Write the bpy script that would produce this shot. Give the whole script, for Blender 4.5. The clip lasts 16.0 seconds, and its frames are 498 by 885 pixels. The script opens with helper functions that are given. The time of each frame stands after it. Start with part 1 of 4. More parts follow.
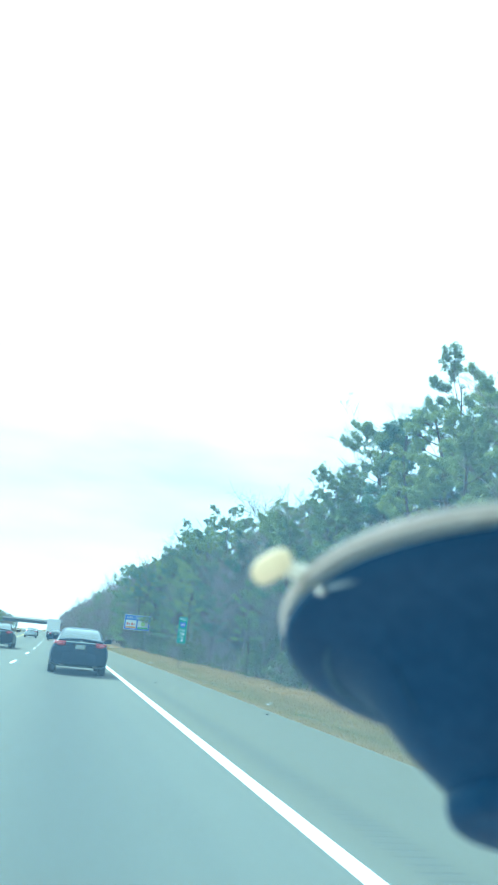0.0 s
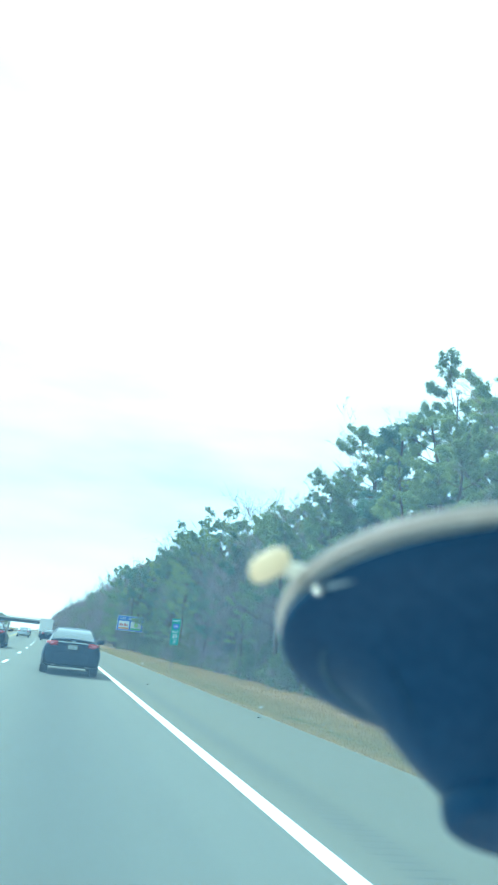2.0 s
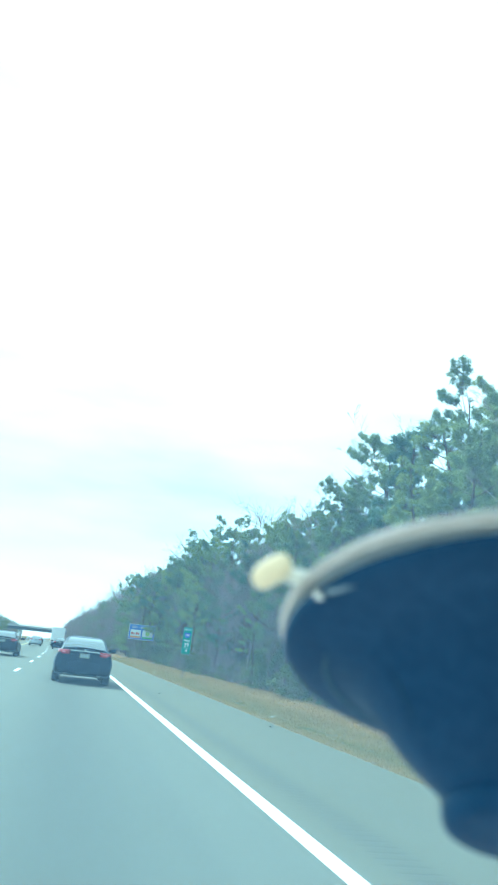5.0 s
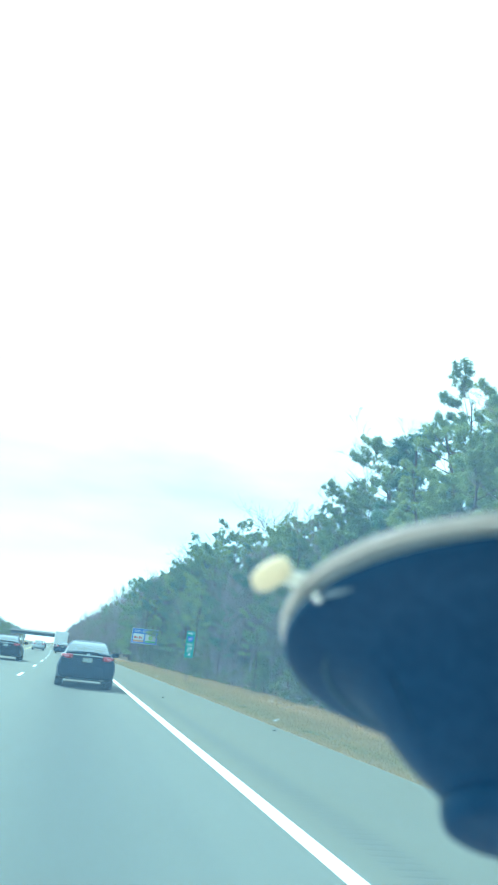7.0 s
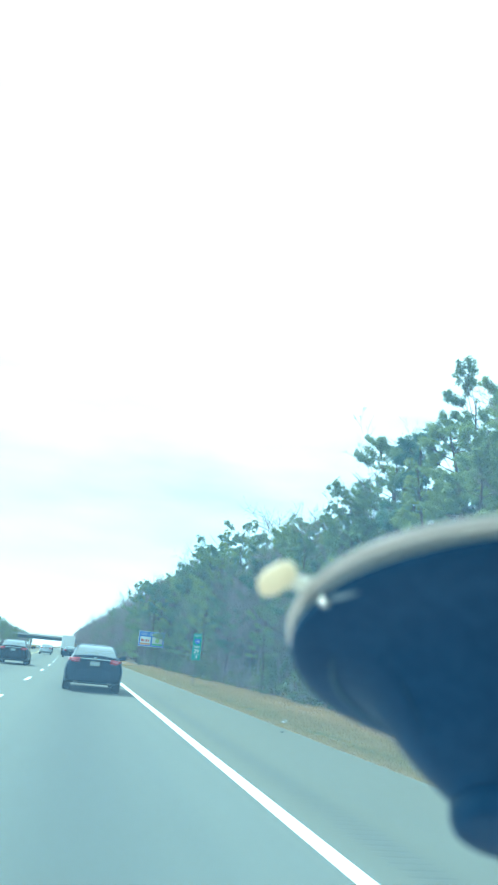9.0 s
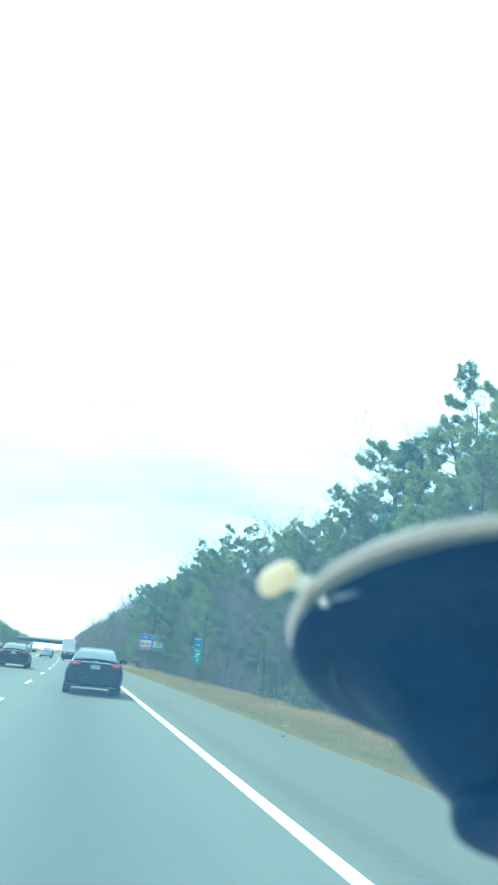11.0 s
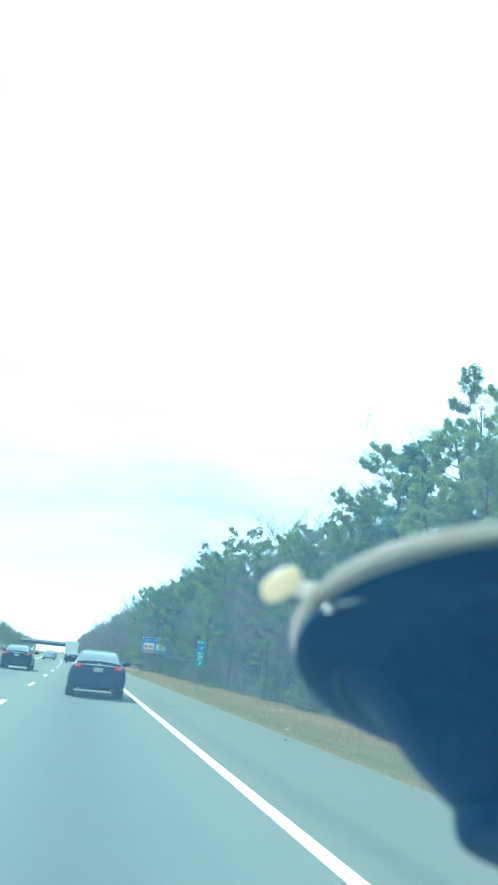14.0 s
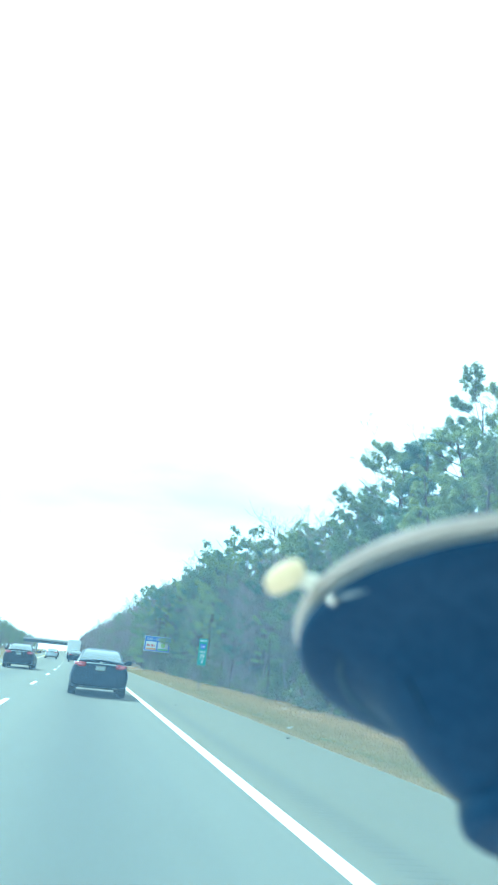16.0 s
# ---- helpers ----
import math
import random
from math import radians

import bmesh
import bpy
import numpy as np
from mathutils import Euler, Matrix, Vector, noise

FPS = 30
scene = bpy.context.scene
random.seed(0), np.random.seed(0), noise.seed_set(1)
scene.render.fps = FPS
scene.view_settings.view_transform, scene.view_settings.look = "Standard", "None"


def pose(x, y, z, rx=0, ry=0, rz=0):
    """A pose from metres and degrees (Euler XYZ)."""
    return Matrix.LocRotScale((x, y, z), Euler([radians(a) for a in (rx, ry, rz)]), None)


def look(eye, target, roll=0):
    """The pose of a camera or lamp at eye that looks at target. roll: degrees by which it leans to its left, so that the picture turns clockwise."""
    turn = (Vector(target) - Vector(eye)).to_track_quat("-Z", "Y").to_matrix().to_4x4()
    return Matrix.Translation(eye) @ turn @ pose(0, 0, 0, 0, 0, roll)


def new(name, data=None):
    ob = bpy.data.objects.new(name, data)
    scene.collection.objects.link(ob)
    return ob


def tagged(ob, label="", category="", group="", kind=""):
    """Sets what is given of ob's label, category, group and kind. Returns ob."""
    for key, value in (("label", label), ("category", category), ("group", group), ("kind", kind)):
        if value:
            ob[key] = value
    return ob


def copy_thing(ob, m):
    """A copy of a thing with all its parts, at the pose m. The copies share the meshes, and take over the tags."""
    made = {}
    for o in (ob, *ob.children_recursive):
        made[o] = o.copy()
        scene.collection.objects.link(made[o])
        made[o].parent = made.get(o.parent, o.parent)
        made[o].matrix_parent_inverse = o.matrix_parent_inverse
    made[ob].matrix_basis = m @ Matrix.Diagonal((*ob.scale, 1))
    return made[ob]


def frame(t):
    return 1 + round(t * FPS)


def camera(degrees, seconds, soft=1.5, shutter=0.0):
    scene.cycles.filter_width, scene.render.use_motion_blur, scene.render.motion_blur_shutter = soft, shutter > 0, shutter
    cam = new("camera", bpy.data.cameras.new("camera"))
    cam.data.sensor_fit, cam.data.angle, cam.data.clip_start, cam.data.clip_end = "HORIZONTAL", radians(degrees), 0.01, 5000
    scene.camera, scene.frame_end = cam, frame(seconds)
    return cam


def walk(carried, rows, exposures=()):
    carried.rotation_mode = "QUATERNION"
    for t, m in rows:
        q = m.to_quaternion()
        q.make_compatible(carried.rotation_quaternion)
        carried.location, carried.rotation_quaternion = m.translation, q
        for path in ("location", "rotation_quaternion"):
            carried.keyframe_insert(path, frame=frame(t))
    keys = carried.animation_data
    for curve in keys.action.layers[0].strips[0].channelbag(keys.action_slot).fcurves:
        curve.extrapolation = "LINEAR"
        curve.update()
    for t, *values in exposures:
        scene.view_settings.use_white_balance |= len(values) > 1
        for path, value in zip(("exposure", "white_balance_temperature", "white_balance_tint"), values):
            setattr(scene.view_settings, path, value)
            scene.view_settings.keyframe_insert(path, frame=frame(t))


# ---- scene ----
cam = camera(37.0, 16.0, 2.2)
cam.data.dof.use_dof = True
cam.data.dof.focus_distance = 30.0
cam.data.dof.aperture_fstop = 24.0

PATH = [
    (0.0, pose(-0.0013, 0.0017, 1.2708, 105.558, -5.286, -13.674)),
    (0.5, pose(-0.0004, 0.0062, 1.2709, 104.979, -5.563, -13.855)),
    (1.0, pose(-0.0019, -0.0089, 1.2698, 106.359, -5.334, -12.757)),
    (1.5, pose(-0.0016, -0.0041, 1.2696, 106.261, -5.577, -13.433)),
    (2.0, pose(-0.0017, 0.0027, 1.2700, 105.805, -6.060, -14.216)),
    (2.5, pose(-0.0012, 0.0035, 1.2702, 106.234, -6.063, -13.995)),
    (3.0, pose(-0.0022, -0.0077, 1.2702, 106.307, -5.397, -13.215)),
    (3.5, pose(-0.0013, 0.0036, 1.2691, 106.396, -5.839, -13.752)),
    (4.0, pose(-0.0008, 0.0025, 1.2691, 106.161, -6.120, -13.695)),
    (6.5, pose(-0.0009, -0.0052, 1.2697, 106.676, -5.848, -12.909)),
    (7.0, pose(-0.0006, -0.0032, 1.2691, 106.581, -5.931, -13.103)),
    (7.5, pose(-0.0006, -0.0027, 1.2685, 106.425, -6.350, -13.252)),
    (8.0, pose(0.0002, 0.0030, 1.2685, 106.022, -6.189, -13.506)),
    (8.5, pose(-0.0004, -0.0074, 1.2695, 106.618, -5.813, -12.644)),
    (9.0, pose(-0.0006, -0.0034, 1.2697, 106.650, -5.287, -12.569)),
    (11.5, pose(-0.0001, -0.0026, 1.2689, 106.942, -5.445, -12.512)),
    (12.0, pose(0.0005, -0.0001, 1.2690, 106.758, -5.542, -12.579)),
    (12.5, pose(0.0013, 0.0019, 1.2694, 106.496, -5.672, -12.805)),
    (13.0, pose(0.0005, 0.0012, 1.2690, 106.167, -5.917, -13.120)),
    (13.5, pose(0.0001, 0.0034, 1.2690, 106.093, -5.915, -13.257)),
    (14.0, pose(-0.0005, -0.0030, 1.2695, 107.124, -5.674, -12.300)),
    (14.5, pose(-0.0001, -0.0005, 1.2702, 106.884, -5.650, -12.726)),
    (15.0, pose(0.0002, -0.0007, 1.2701, 106.239, -5.712, -13.075)),
    (15.5, pose(-0.0003, 0.0015, 1.2689, 106.203, -5.745, -12.961)),
    (16.0, pose(-0.0006, -0.0023, 1.2683, 107.001, -5.606, -12.150)),
]
walk(cam, PATH, [(t, stops, 5500, -8) for t, stops in ((0.0, 0.93), (0.5, 0.83), (2.0, 0.85), (4.0, 0.83), (6.5, 0.97), (7.5, 0.97), (8.5, 0.89), (9.0, 0.91), (12.0, 0.90), (13.5, 0.89), (14.5, 0.95), (15.0, 1.03), (16.0, 1.11))])

# ---- sky and sun ----
SUN_AZ, SUN_EL = radians(-37), radians(48)      # ahead and to the left of the road
world = bpy.data.worlds.new("sky")
scene.world = world
world.use_nodes = True
wn, wl = world.node_tree.nodes, world.node_tree.links
wn.clear()
w_out = wn.new("ShaderNodeOutputWorld")
w_bg = wn.new("ShaderNodeBackground")
w_sky = wn.new("ShaderNodeTexSky")
w_sky.sky_type, w_sky.sun_disc = "NISHITA", False
w_sky.sun_elevation, w_sky.sun_rotation = SUN_EL, SUN_AZ
w_sky.dust_density, w_sky.air_density = 0.6, 1.0
w_co = wn.new("ShaderNodeTexCoord")
w_map = wn.new("ShaderNodeMapping")
w_map.inputs["Scale"].default_value = (1.0, 1.0, 4.5)
w_noise = wn.new("ShaderNodeTexNoise")
w_noise.inputs["Scale"].default_value = 2.2
w_noise.inputs["Detail"].default_value = 5.0
w_ramp = wn.new("ShaderNodeValToRGB")
w_ramp.color_ramp.elements[0].position, w_ramp.color_ramp.elements[0].color = 0.40, (0.46, 0.46, 0.46, 1)
w_ramp.color_ramp.elements[1].position, w_ramp.color_ramp.elements[1].color = 0.66, (1, 1, 1, 1)
w_sep = wn.new("ShaderNodeSeparateXYZ")
w_high = wn.new("ShaderNodeMapRange")          # the cloud veil thickens towards the zenith
w_high.inputs["From Min"].default_value, w_high.inputs["From Max"].default_value = 0.20, 0.37
w_high.inputs["To Min"].default_value, w_high.inputs["To Max"].default_value = -0.11, 0.30
w_add = wn.new("ShaderNodeMath")
w_add.operation = "ADD"
wl.new(w_co.outputs["Generated"], w_sep.inputs[0])
wl.new(w_sep.outputs["Z"], w_high.inputs["Value"])
w_low = wn.new("ShaderNodeMapRange")           # and lies bright along the horizon
w_low.inputs["From Min"].default_value, w_low.inputs["From Max"].default_value = 0.15, 0.03
w_low.inputs["To Min"].default_value, w_low.inputs["To Max"].default_value = 0.0, 0.30
w_sum = wn.new("ShaderNodeMath")
w_sum.operation = "ADD"
wl.new(w_sep.outputs["Z"], w_low.inputs["Value"])
wl.new(w_high.outputs["Result"], w_sum.inputs[0])
wl.new(w_low.outputs["Result"], w_sum.inputs[1])
wl.new(w_noise.outputs["Fac"], w_add.inputs[0])
wl.new(w_sum.outputs[0], w_add.inputs[1])
w_sun = wn.new("ShaderNodeVectorMath")          # veil thickest round the sun, thinned in the unseen sky behind to deepen shadows
w_sun.operation = "DOT_PRODUCT"
w_sun.inputs[1].default_value = (math.sin(SUN_AZ) * math.cos(SUN_EL), math.cos(SUN_AZ) * math.cos(SUN_EL), math.sin(SUN_EL))
wl.new(w_co.outputs["Generated"], w_sun.inputs[0])
w_thin = wn.new("ShaderNodeMapRange")
w_thin.inputs["From Min"].default_value, w_thin.inputs["From Max"].default_value = -0.35, 0.15
w_thin.inputs["To Min"].default_value = 0.15
wl.new(w_sun.outputs["Value"], w_thin.inputs["Value"])
w_veil = wn.new("ShaderNodeMath")
w_veil.operation = "MULTIPLY"
wl.new(w_ramp.outputs["Color"], w_veil.inputs[0])
wl.new(w_thin.outputs["Result"], w_veil.inputs[1])
w_mix = wn.new("ShaderNodeMix")
w_mix.data_type = "RGBA"
w_mix.inputs["B"].default_value = (10.2, 10.1, 10.4, 1)      # thin bright cloud
wl.new(w_co.outputs["Generated"], w_map.inputs["Vector"])
wl.new(w_map.outputs["Vector"], w_noise.inputs["Vector"])
wl.new(w_add.outputs[0], w_ramp.inputs["Fac"])
wl.new(w_veil.outputs[0], w_mix.inputs["Factor"])
wl.new(w_sky.outputs["Color"], w_mix.inputs["A"])
wl.new(w_mix.outputs["Result"], w_bg.inputs["Color"])
w_bg.inputs["Strength"].default_value = 0.1
wl.new(w_bg.outputs["Background"], w_out.inputs["Surface"])

sun_data = bpy.data.lights.new("sun", "SUN")
sun_data.energy, sun_data.angle, sun_data.color = 4.1, radians(0.8), (1.0, 0.95, 0.88)
sun_dir = Vector((math.sin(SUN_AZ) * math.cos(SUN_EL), math.cos(SUN_AZ) * math.cos(SUN_EL), math.sin(SUN_EL)))
sun = new("sun", sun_data)
sun.matrix_world = look(sun_dir * 50, (0, 0, 0))

# ---- materials ----


def material(name, base, other=None, rough=0.6, scale=6.0, fine=60.0, bump=0.0, metal=0.0, spread=0.5, per="", spec=0.5, coat=0.0, through_light=0.0, stretch=(1, 1, 1), where="Object", vary=0.7):
    """A surface with two tones mixed by a broad and a fine noise, and a fine relief. per: vary by 'island' or 'object'."""
    m = bpy.data.materials.new(name)
    m.use_nodes = True
    n, l = m.node_tree.nodes, m.node_tree.links
    p = n["Principled BSDF"]
    p.inputs["Roughness"].default_value = rough
    p.inputs["Metallic"].default_value = metal
    p.inputs["Specular IOR Level"].default_value = spec
    p.inputs["Coat Weight"].default_value = coat
    p.inputs["Coat Roughness"].default_value = 0.06
    other = other or [c * 0.75 for c in base]
    co, mp = n.new("ShaderNodeTexCoord"), n.new("ShaderNodeMapping")
    mp.inputs["Scale"].default_value = stretch
    l.new(co.outputs[where], mp.inputs["Vector"])
    a, b = n.new("ShaderNodeTexNoise"), n.new("ShaderNodeTexNoise")
    a.inputs["Scale"].default_value, a.inputs["Detail"].default_value = scale, 4
    b.inputs["Scale"].default_value, b.inputs["Detail"].default_value = fine, 3
    for t in (a, b):
        l.new(mp.outputs["Vector"], t.inputs["Vector"])
    s = n.new("ShaderNodeMath")
    s.operation = "ADD"
    l.new(a.outputs["Fac"], s.inputs[0])
    l.new(b.outputs["Fac"], s.inputs[1])
    last = s.outputs[0]
    if per:
        if per == "island":
            r = n.new("ShaderNodeNewGeometry").outputs["Random Per Island"]
        else:
            r = n.new("ShaderNodeObjectInfo").outputs["Random"]
        s2 = n.new("ShaderNodeMath")
        s2.operation = "MULTIPLY_ADD"
        l.new(r, s2.inputs[0])
        s2.inputs[1].default_value = vary
        l.new(last, s2.inputs[2])
        s3 = n.new("ShaderNodeMath")
        s3.operation = "SUBTRACT"
        l.new(s2.outputs[0], s3.inputs[0])
        s3.inputs[1].default_value = vary / 2
        last = s3.outputs[0]
    r = n.new("ShaderNodeMapRange")
    r.inputs["From Min"].default_value, r.inputs["From Max"].default_value = 1 - spread * 0.6, 1 + spread * 0.6
    l.new(last, r.inputs["Value"])
    x = n.new("ShaderNodeMix")
    x.data_type = "RGBA"
    x.inputs["A"].default_value, x.inputs["B"].default_value = (*base, 1), (*other, 1)
    l.new(r.outputs["Result"], x.inputs["Factor"])
    l.new(x.outputs["Result"], p.inputs["Base Color"])
    if bump:
        k = n.new("ShaderNodeBump")
        k.inputs["Strength"].default_value, k.inputs["Distance"].default_value = bump, 0.02
        l.new(b.outputs["Fac"], k.inputs["Height"])
        l.new(k.outputs["Normal"], p.inputs["Normal"])
    if through_light:
        t = n.new("ShaderNodeBsdfTranslucent")
        l.new(x.outputs["Result"], t.inputs["Color"])
        q = n.new("ShaderNodeMixShader")
        q.inputs["Fac"].default_value = through_light
        l.new(p.outputs["BSDF"], q.inputs[1])
        l.new(t.outputs["BSDF"], q.inputs[2])
        l.new(q.outputs["Shader"], n["Material Output"].inputs["Surface"])
    return m


def road_material(name, tone, dark, lanes):
    """Worn asphalt: aggregate grain, patches, and darker oily strips down the middle of each lane."""
    m = material(name, tone, dark, rough=0.9, spec=0.3, scale=0.35, fine=160.0, bump=0.12, spread=0.9, stretch=(1, 0.25, 1))
    n, l = m.node_tree.nodes, m.node_tree.links
    for tex in [q for q in n if q.type == "TEX_NOISE" and q.inputs["Scale"].default_value < 1]:
        tex.inputs["Detail"].default_value, tex.inputs["Roughness"].default_value = 10, 0.68
    p = n["Principled BSDF"]
    mix = p.inputs["Base Color"].links[0].from_node
    co, sp = n.new("ShaderNodeTexCoord"), n.new("ShaderNodeSeparateXYZ")
    l.new(co.outputs["UV"], sp.inputs[0])
    last = mix.outputs["Result"]
    for centre, width, strength in lanes:
        d = n.new("ShaderNodeMath")
        d.operation = "SUBTRACT"
        l.new(sp.outputs["X"], d.inputs[0])
        d.inputs[1].default_value = centre
        e = n.new("ShaderNodeMath")
        e.operation = "ABSOLUTE"
        l.new(d.outputs[0], e.inputs[0])
        r = n.new("ShaderNodeMapRange")
        r.interpolation_type = "SMOOTHSTEP"
        r.inputs["From Min"].default_value, r.inputs["From Max"].default_value = width, 0.0
        r.inputs["To Max"].default_value = strength
        l.new(e.outputs[0], r.inputs["Value"])
        x = n.new("ShaderNodeMix")
        x.data_type = "RGBA"
        x.inputs["B"].default_value = (*[c * 0.45 for c in dark], 1)
        l.new(r.outputs["Result"], x.inputs["Factor"])
        l.new(last, x.inputs["A"])
        last = x.outputs["Result"]
    l.new(last, p.inputs["Base Color"])
    return m


ASPHALT = road_material("worn_asphalt", (0.117, 0.116, 0.093), (0.091, 0.090, 0.073), [(0.15, 1.25, 0.46), (-3.5, 0.85, 0.46), (-0.75, 0.3, 0.10), (1.1, 0.3, 0.10)])


def rumble(m, u0, u1, pitch):
    """Milled grooves across a strip of the shoulder."""
    n, l = m.node_tree.nodes, m.node_tree.links
    p = n["Principled BSDF"]

    def calc(op, a, b=None):
        q = n.new("ShaderNodeMath")
        q.operation = op
        for k, v in enumerate((a, b)):
            if isinstance(v, (int, float)):
                q.inputs[k].default_value = v
            elif v is not None:
                l.new(v, q.inputs[k])
        return q.outputs[0]

    co, sp = n.new("ShaderNodeTexCoord"), n.new("ShaderNodeSeparateXYZ")
    l.new(co.outputs["UV"], sp.inputs[0])
    wave = calc("SINE", calc("MULTIPLY", sp.outputs["Y"], 2 * math.pi / pitch))
    groove = calc("MAXIMUM", calc("SUBTRACT", wave, 0.1), 0.0)
    mask = calc("MULTIPLY", calc("GREATER_THAN", sp.outputs["X"], u0), calc("LESS_THAN", sp.outputs["X"], u1))
    depth = calc("MULTIPLY", groove, mask)
    tex = n.new("ShaderNodeTexNoise")
    tex.inputs["Scale"].default_value, tex.inputs["Detail"].default_value = 2.2, 5
    l.new(co.outputs["Object"], tex.inputs["Vector"])
    wear = calc("MAXIMUM", calc("MULTIPLY", calc("SUBTRACT", tex.outputs["Fac"], 0.34), 3.4), 0.0)
    k = n.new("ShaderNodeBump")
    k.invert = True
    k.inputs["Strength"].default_value, k.inputs["Distance"].default_value = 0.26, 0.02
    l.new(depth, k.inputs["Height"])
    l.new(p.inputs["Normal"].links[0].from_socket, k.inputs["Normal"])
    l.new(k.outputs["Normal"], p.inputs["Normal"])
    x = n.new("ShaderNodeMix")
    x.data_type = "RGBA"
    x.inputs["B"].default_value = (0.045, 0.043, 0.040, 1)      # darker colour in the grooves
    l.new(calc("MULTIPLY", calc("MULTIPLY", depth, wear), 0.50), x.inputs["Factor"])
    l.new(p.inputs["Base Color"].links[0].from_socket, x.inputs["A"])
    l.new(x.outputs["Result"], p.inputs["Base Color"])
    return m


# a soft darker band follows the grooved strip
SHOULDER = road_material("shoulder_asphalt", (0.110, 0.103, 0.073), (0.087, 0.082, 0.058), [(2.62, 0.34, 0.26)])
rumble(SHOULDER, 2.42, 2.78, 0.18)
LINE_WHITE = material("white_road_paint", (0.80, 0.80, 0.78), (0.66, 0.66, 0.64), rough=0.6, scale=1.5, fine=40, bump=0.1)
SCUFF = material("scraped_asphalt", (0.30, 0.29, 0.26), (0.20, 0.19, 0.17), rough=0.9, scale=6, fine=40)
LINE_YELLOW = material("yellow_road_paint", (0.75, 0.55, 0.12), (0.60, 0.45, 0.12), rough=0.6, scale=1.5, fine=40)


def verge_material():
    """Rough grass verge: green beside the asphalt, straw and bare brown soil in patches towards the trees."""
    m = material("dry_verge", (0.140, 0.100, 0.048), (0.100, 0.080, 0.036), rough=0.95, scale=1.3, fine=17.0, bump=0.6, spread=0.8, spec=0.08)
    n, l = m.node_tree.nodes, m.node_tree.links
    p = n["Principled BSDF"]
    last = p.inputs["Base Color"].links[0].from_socket
    co, uv = n.new("ShaderNodeTexCoord"), n.new("ShaderNodeSeparateXYZ")
    l.new(co.outputs["UV"], uv.inputs[0])
    # offset where it is strongest, width, colour, patch size, share of the ground
    for centre, width, colour, patch, share in ((5.6, 0.9, (0.080, 0.084, 0.032), 0.55, 0.70), (7.2, 1.3, (0.225, 0.125, 0.056), 0.30, 0.85), (4.85, 0.32, (0.270, 0.200, 0.110), 1.6, 0.85), (6.3, 2.4, (0.085, 0.078, 0.036), 2.3, 0.24)):
        off, size = n.new("ShaderNodeMath"), n.new("ShaderNodeMath")
        off.operation, size.operation = "SUBTRACT", "ABSOLUTE"
        l.new(uv.outputs["X"], off.inputs[0])
        off.inputs[1].default_value = centre
        l.new(off.outputs[0], size.inputs[0])
        band = n.new("ShaderNodeMapRange")
        band.interpolation_type = "SMOOTHSTEP"
        band.inputs["From Min"].default_value, band.inputs["From Max"].default_value = width, width * 0.25
        l.new(size.outputs[0], band.inputs["Value"])
        tex, cut = n.new("ShaderNodeTexNoise"), n.new("ShaderNodeMapRange")
        tex.inputs["Scale"].default_value, tex.inputs["Detail"].default_value = patch, 6
        l.new(co.outputs["Object"], tex.inputs["Vector"])
        cut.inputs["From Min"].default_value, cut.inputs["From Max"].default_value = 0.62 - share * 0.3, 0.82 - share * 0.3
        l.new(tex.outputs["Fac"], cut.inputs["Value"])
        both, mix = n.new("ShaderNodeMath"), n.new("ShaderNodeMix")
        both.operation = "MULTIPLY"
        l.new(band.outputs["Result"], both.inputs[0])
        l.new(cut.outputs["Result"], both.inputs[1])
        mix.data_type = "RGBA"
        mix.inputs["B"].default_value = (*colour, 1)
        l.new(both.outputs[0], mix.inputs["Factor"])
        l.new(last, mix.inputs["A"])
        last = mix.outputs["Result"]
    l.new(last, p.inputs["Base Color"])
    return m


SOIL = verge_material()
GREEN_GRASS = material("short_green_grass", (0.165, 0.160, 0.056), (0.285, 0.222, 0.094), rough=0.8, scale=0.4, fine=4.0, per="island", through_light=0.5, spread=0.9, vary=0.4)
STRAW = material("dry_grass", (0.385, 0.262, 0.122), (0.262, 0.188, 0.086), rough=0.8, scale=0.4, fine=4.0, per="island", through_light=0.5, spread=0.8, vary=0.4)
LEAF_LITTER = material("leaf_litter", (0.105, 0.070, 0.043), (0.062, 0.044, 0.030), rough=0.95, scale=0.8, fine=14, bump=0.6, spec=0.1)
BARK = material("pine_bark", (0.13, 0.095, 0.075), (0.07, 0.055, 0.048), rough=0.9, scale=4, fine=22, bump=0.6, stretch=(1, 1, 0.3))
GREY_BARK = material("grey_bark", (0.250, 0.212, 0.190), (0.145, 0.120, 0.108), rough=0.9, scale=3, fine=20, bump=0.3, per="object", vary=0.6)
TWIGS = material("bare_twigs", (0.300, 0.240, 0.226), (0.186, 0.146, 0.140), rough=0.9, scale=1.2, fine=6, per="object", vary=0.5)
NEEDLES = material("pine_needles", (0.072, 0.144, 0.092), (0.270, 0.312, 0.100), rough=0.6, scale=0.7, fine=2.6, per="object", through_light=0.40, spread=0.9, vary=0.95)
FAR_NEEDLES = material("far_pine_needles", (0.074, 0.132, 0.068), (0.220, 0.270, 0.096), rough=0.6, scale=0.25, fine=0.9, per="island", through_light=0.40, spread=0.9, vary=0.2)
CEDAR_NEEDLES = material("cedar_scales", (0.030, 0.062, 0.042), (0.070, 0.100, 0.050), rough=0.6, scale=0.8, fine=4.0, per="object", through_light=0.25, spread=0.9, vary=0.3)
SCRUB = material("evergreen_scrub", (0.070, 0.100, 0.040), (0.165, 0.190, 0.060), rough=0.6, scale=0.8, fine=3.0, per="object", through_light=0.35, spread=0.9, vary=0.6)
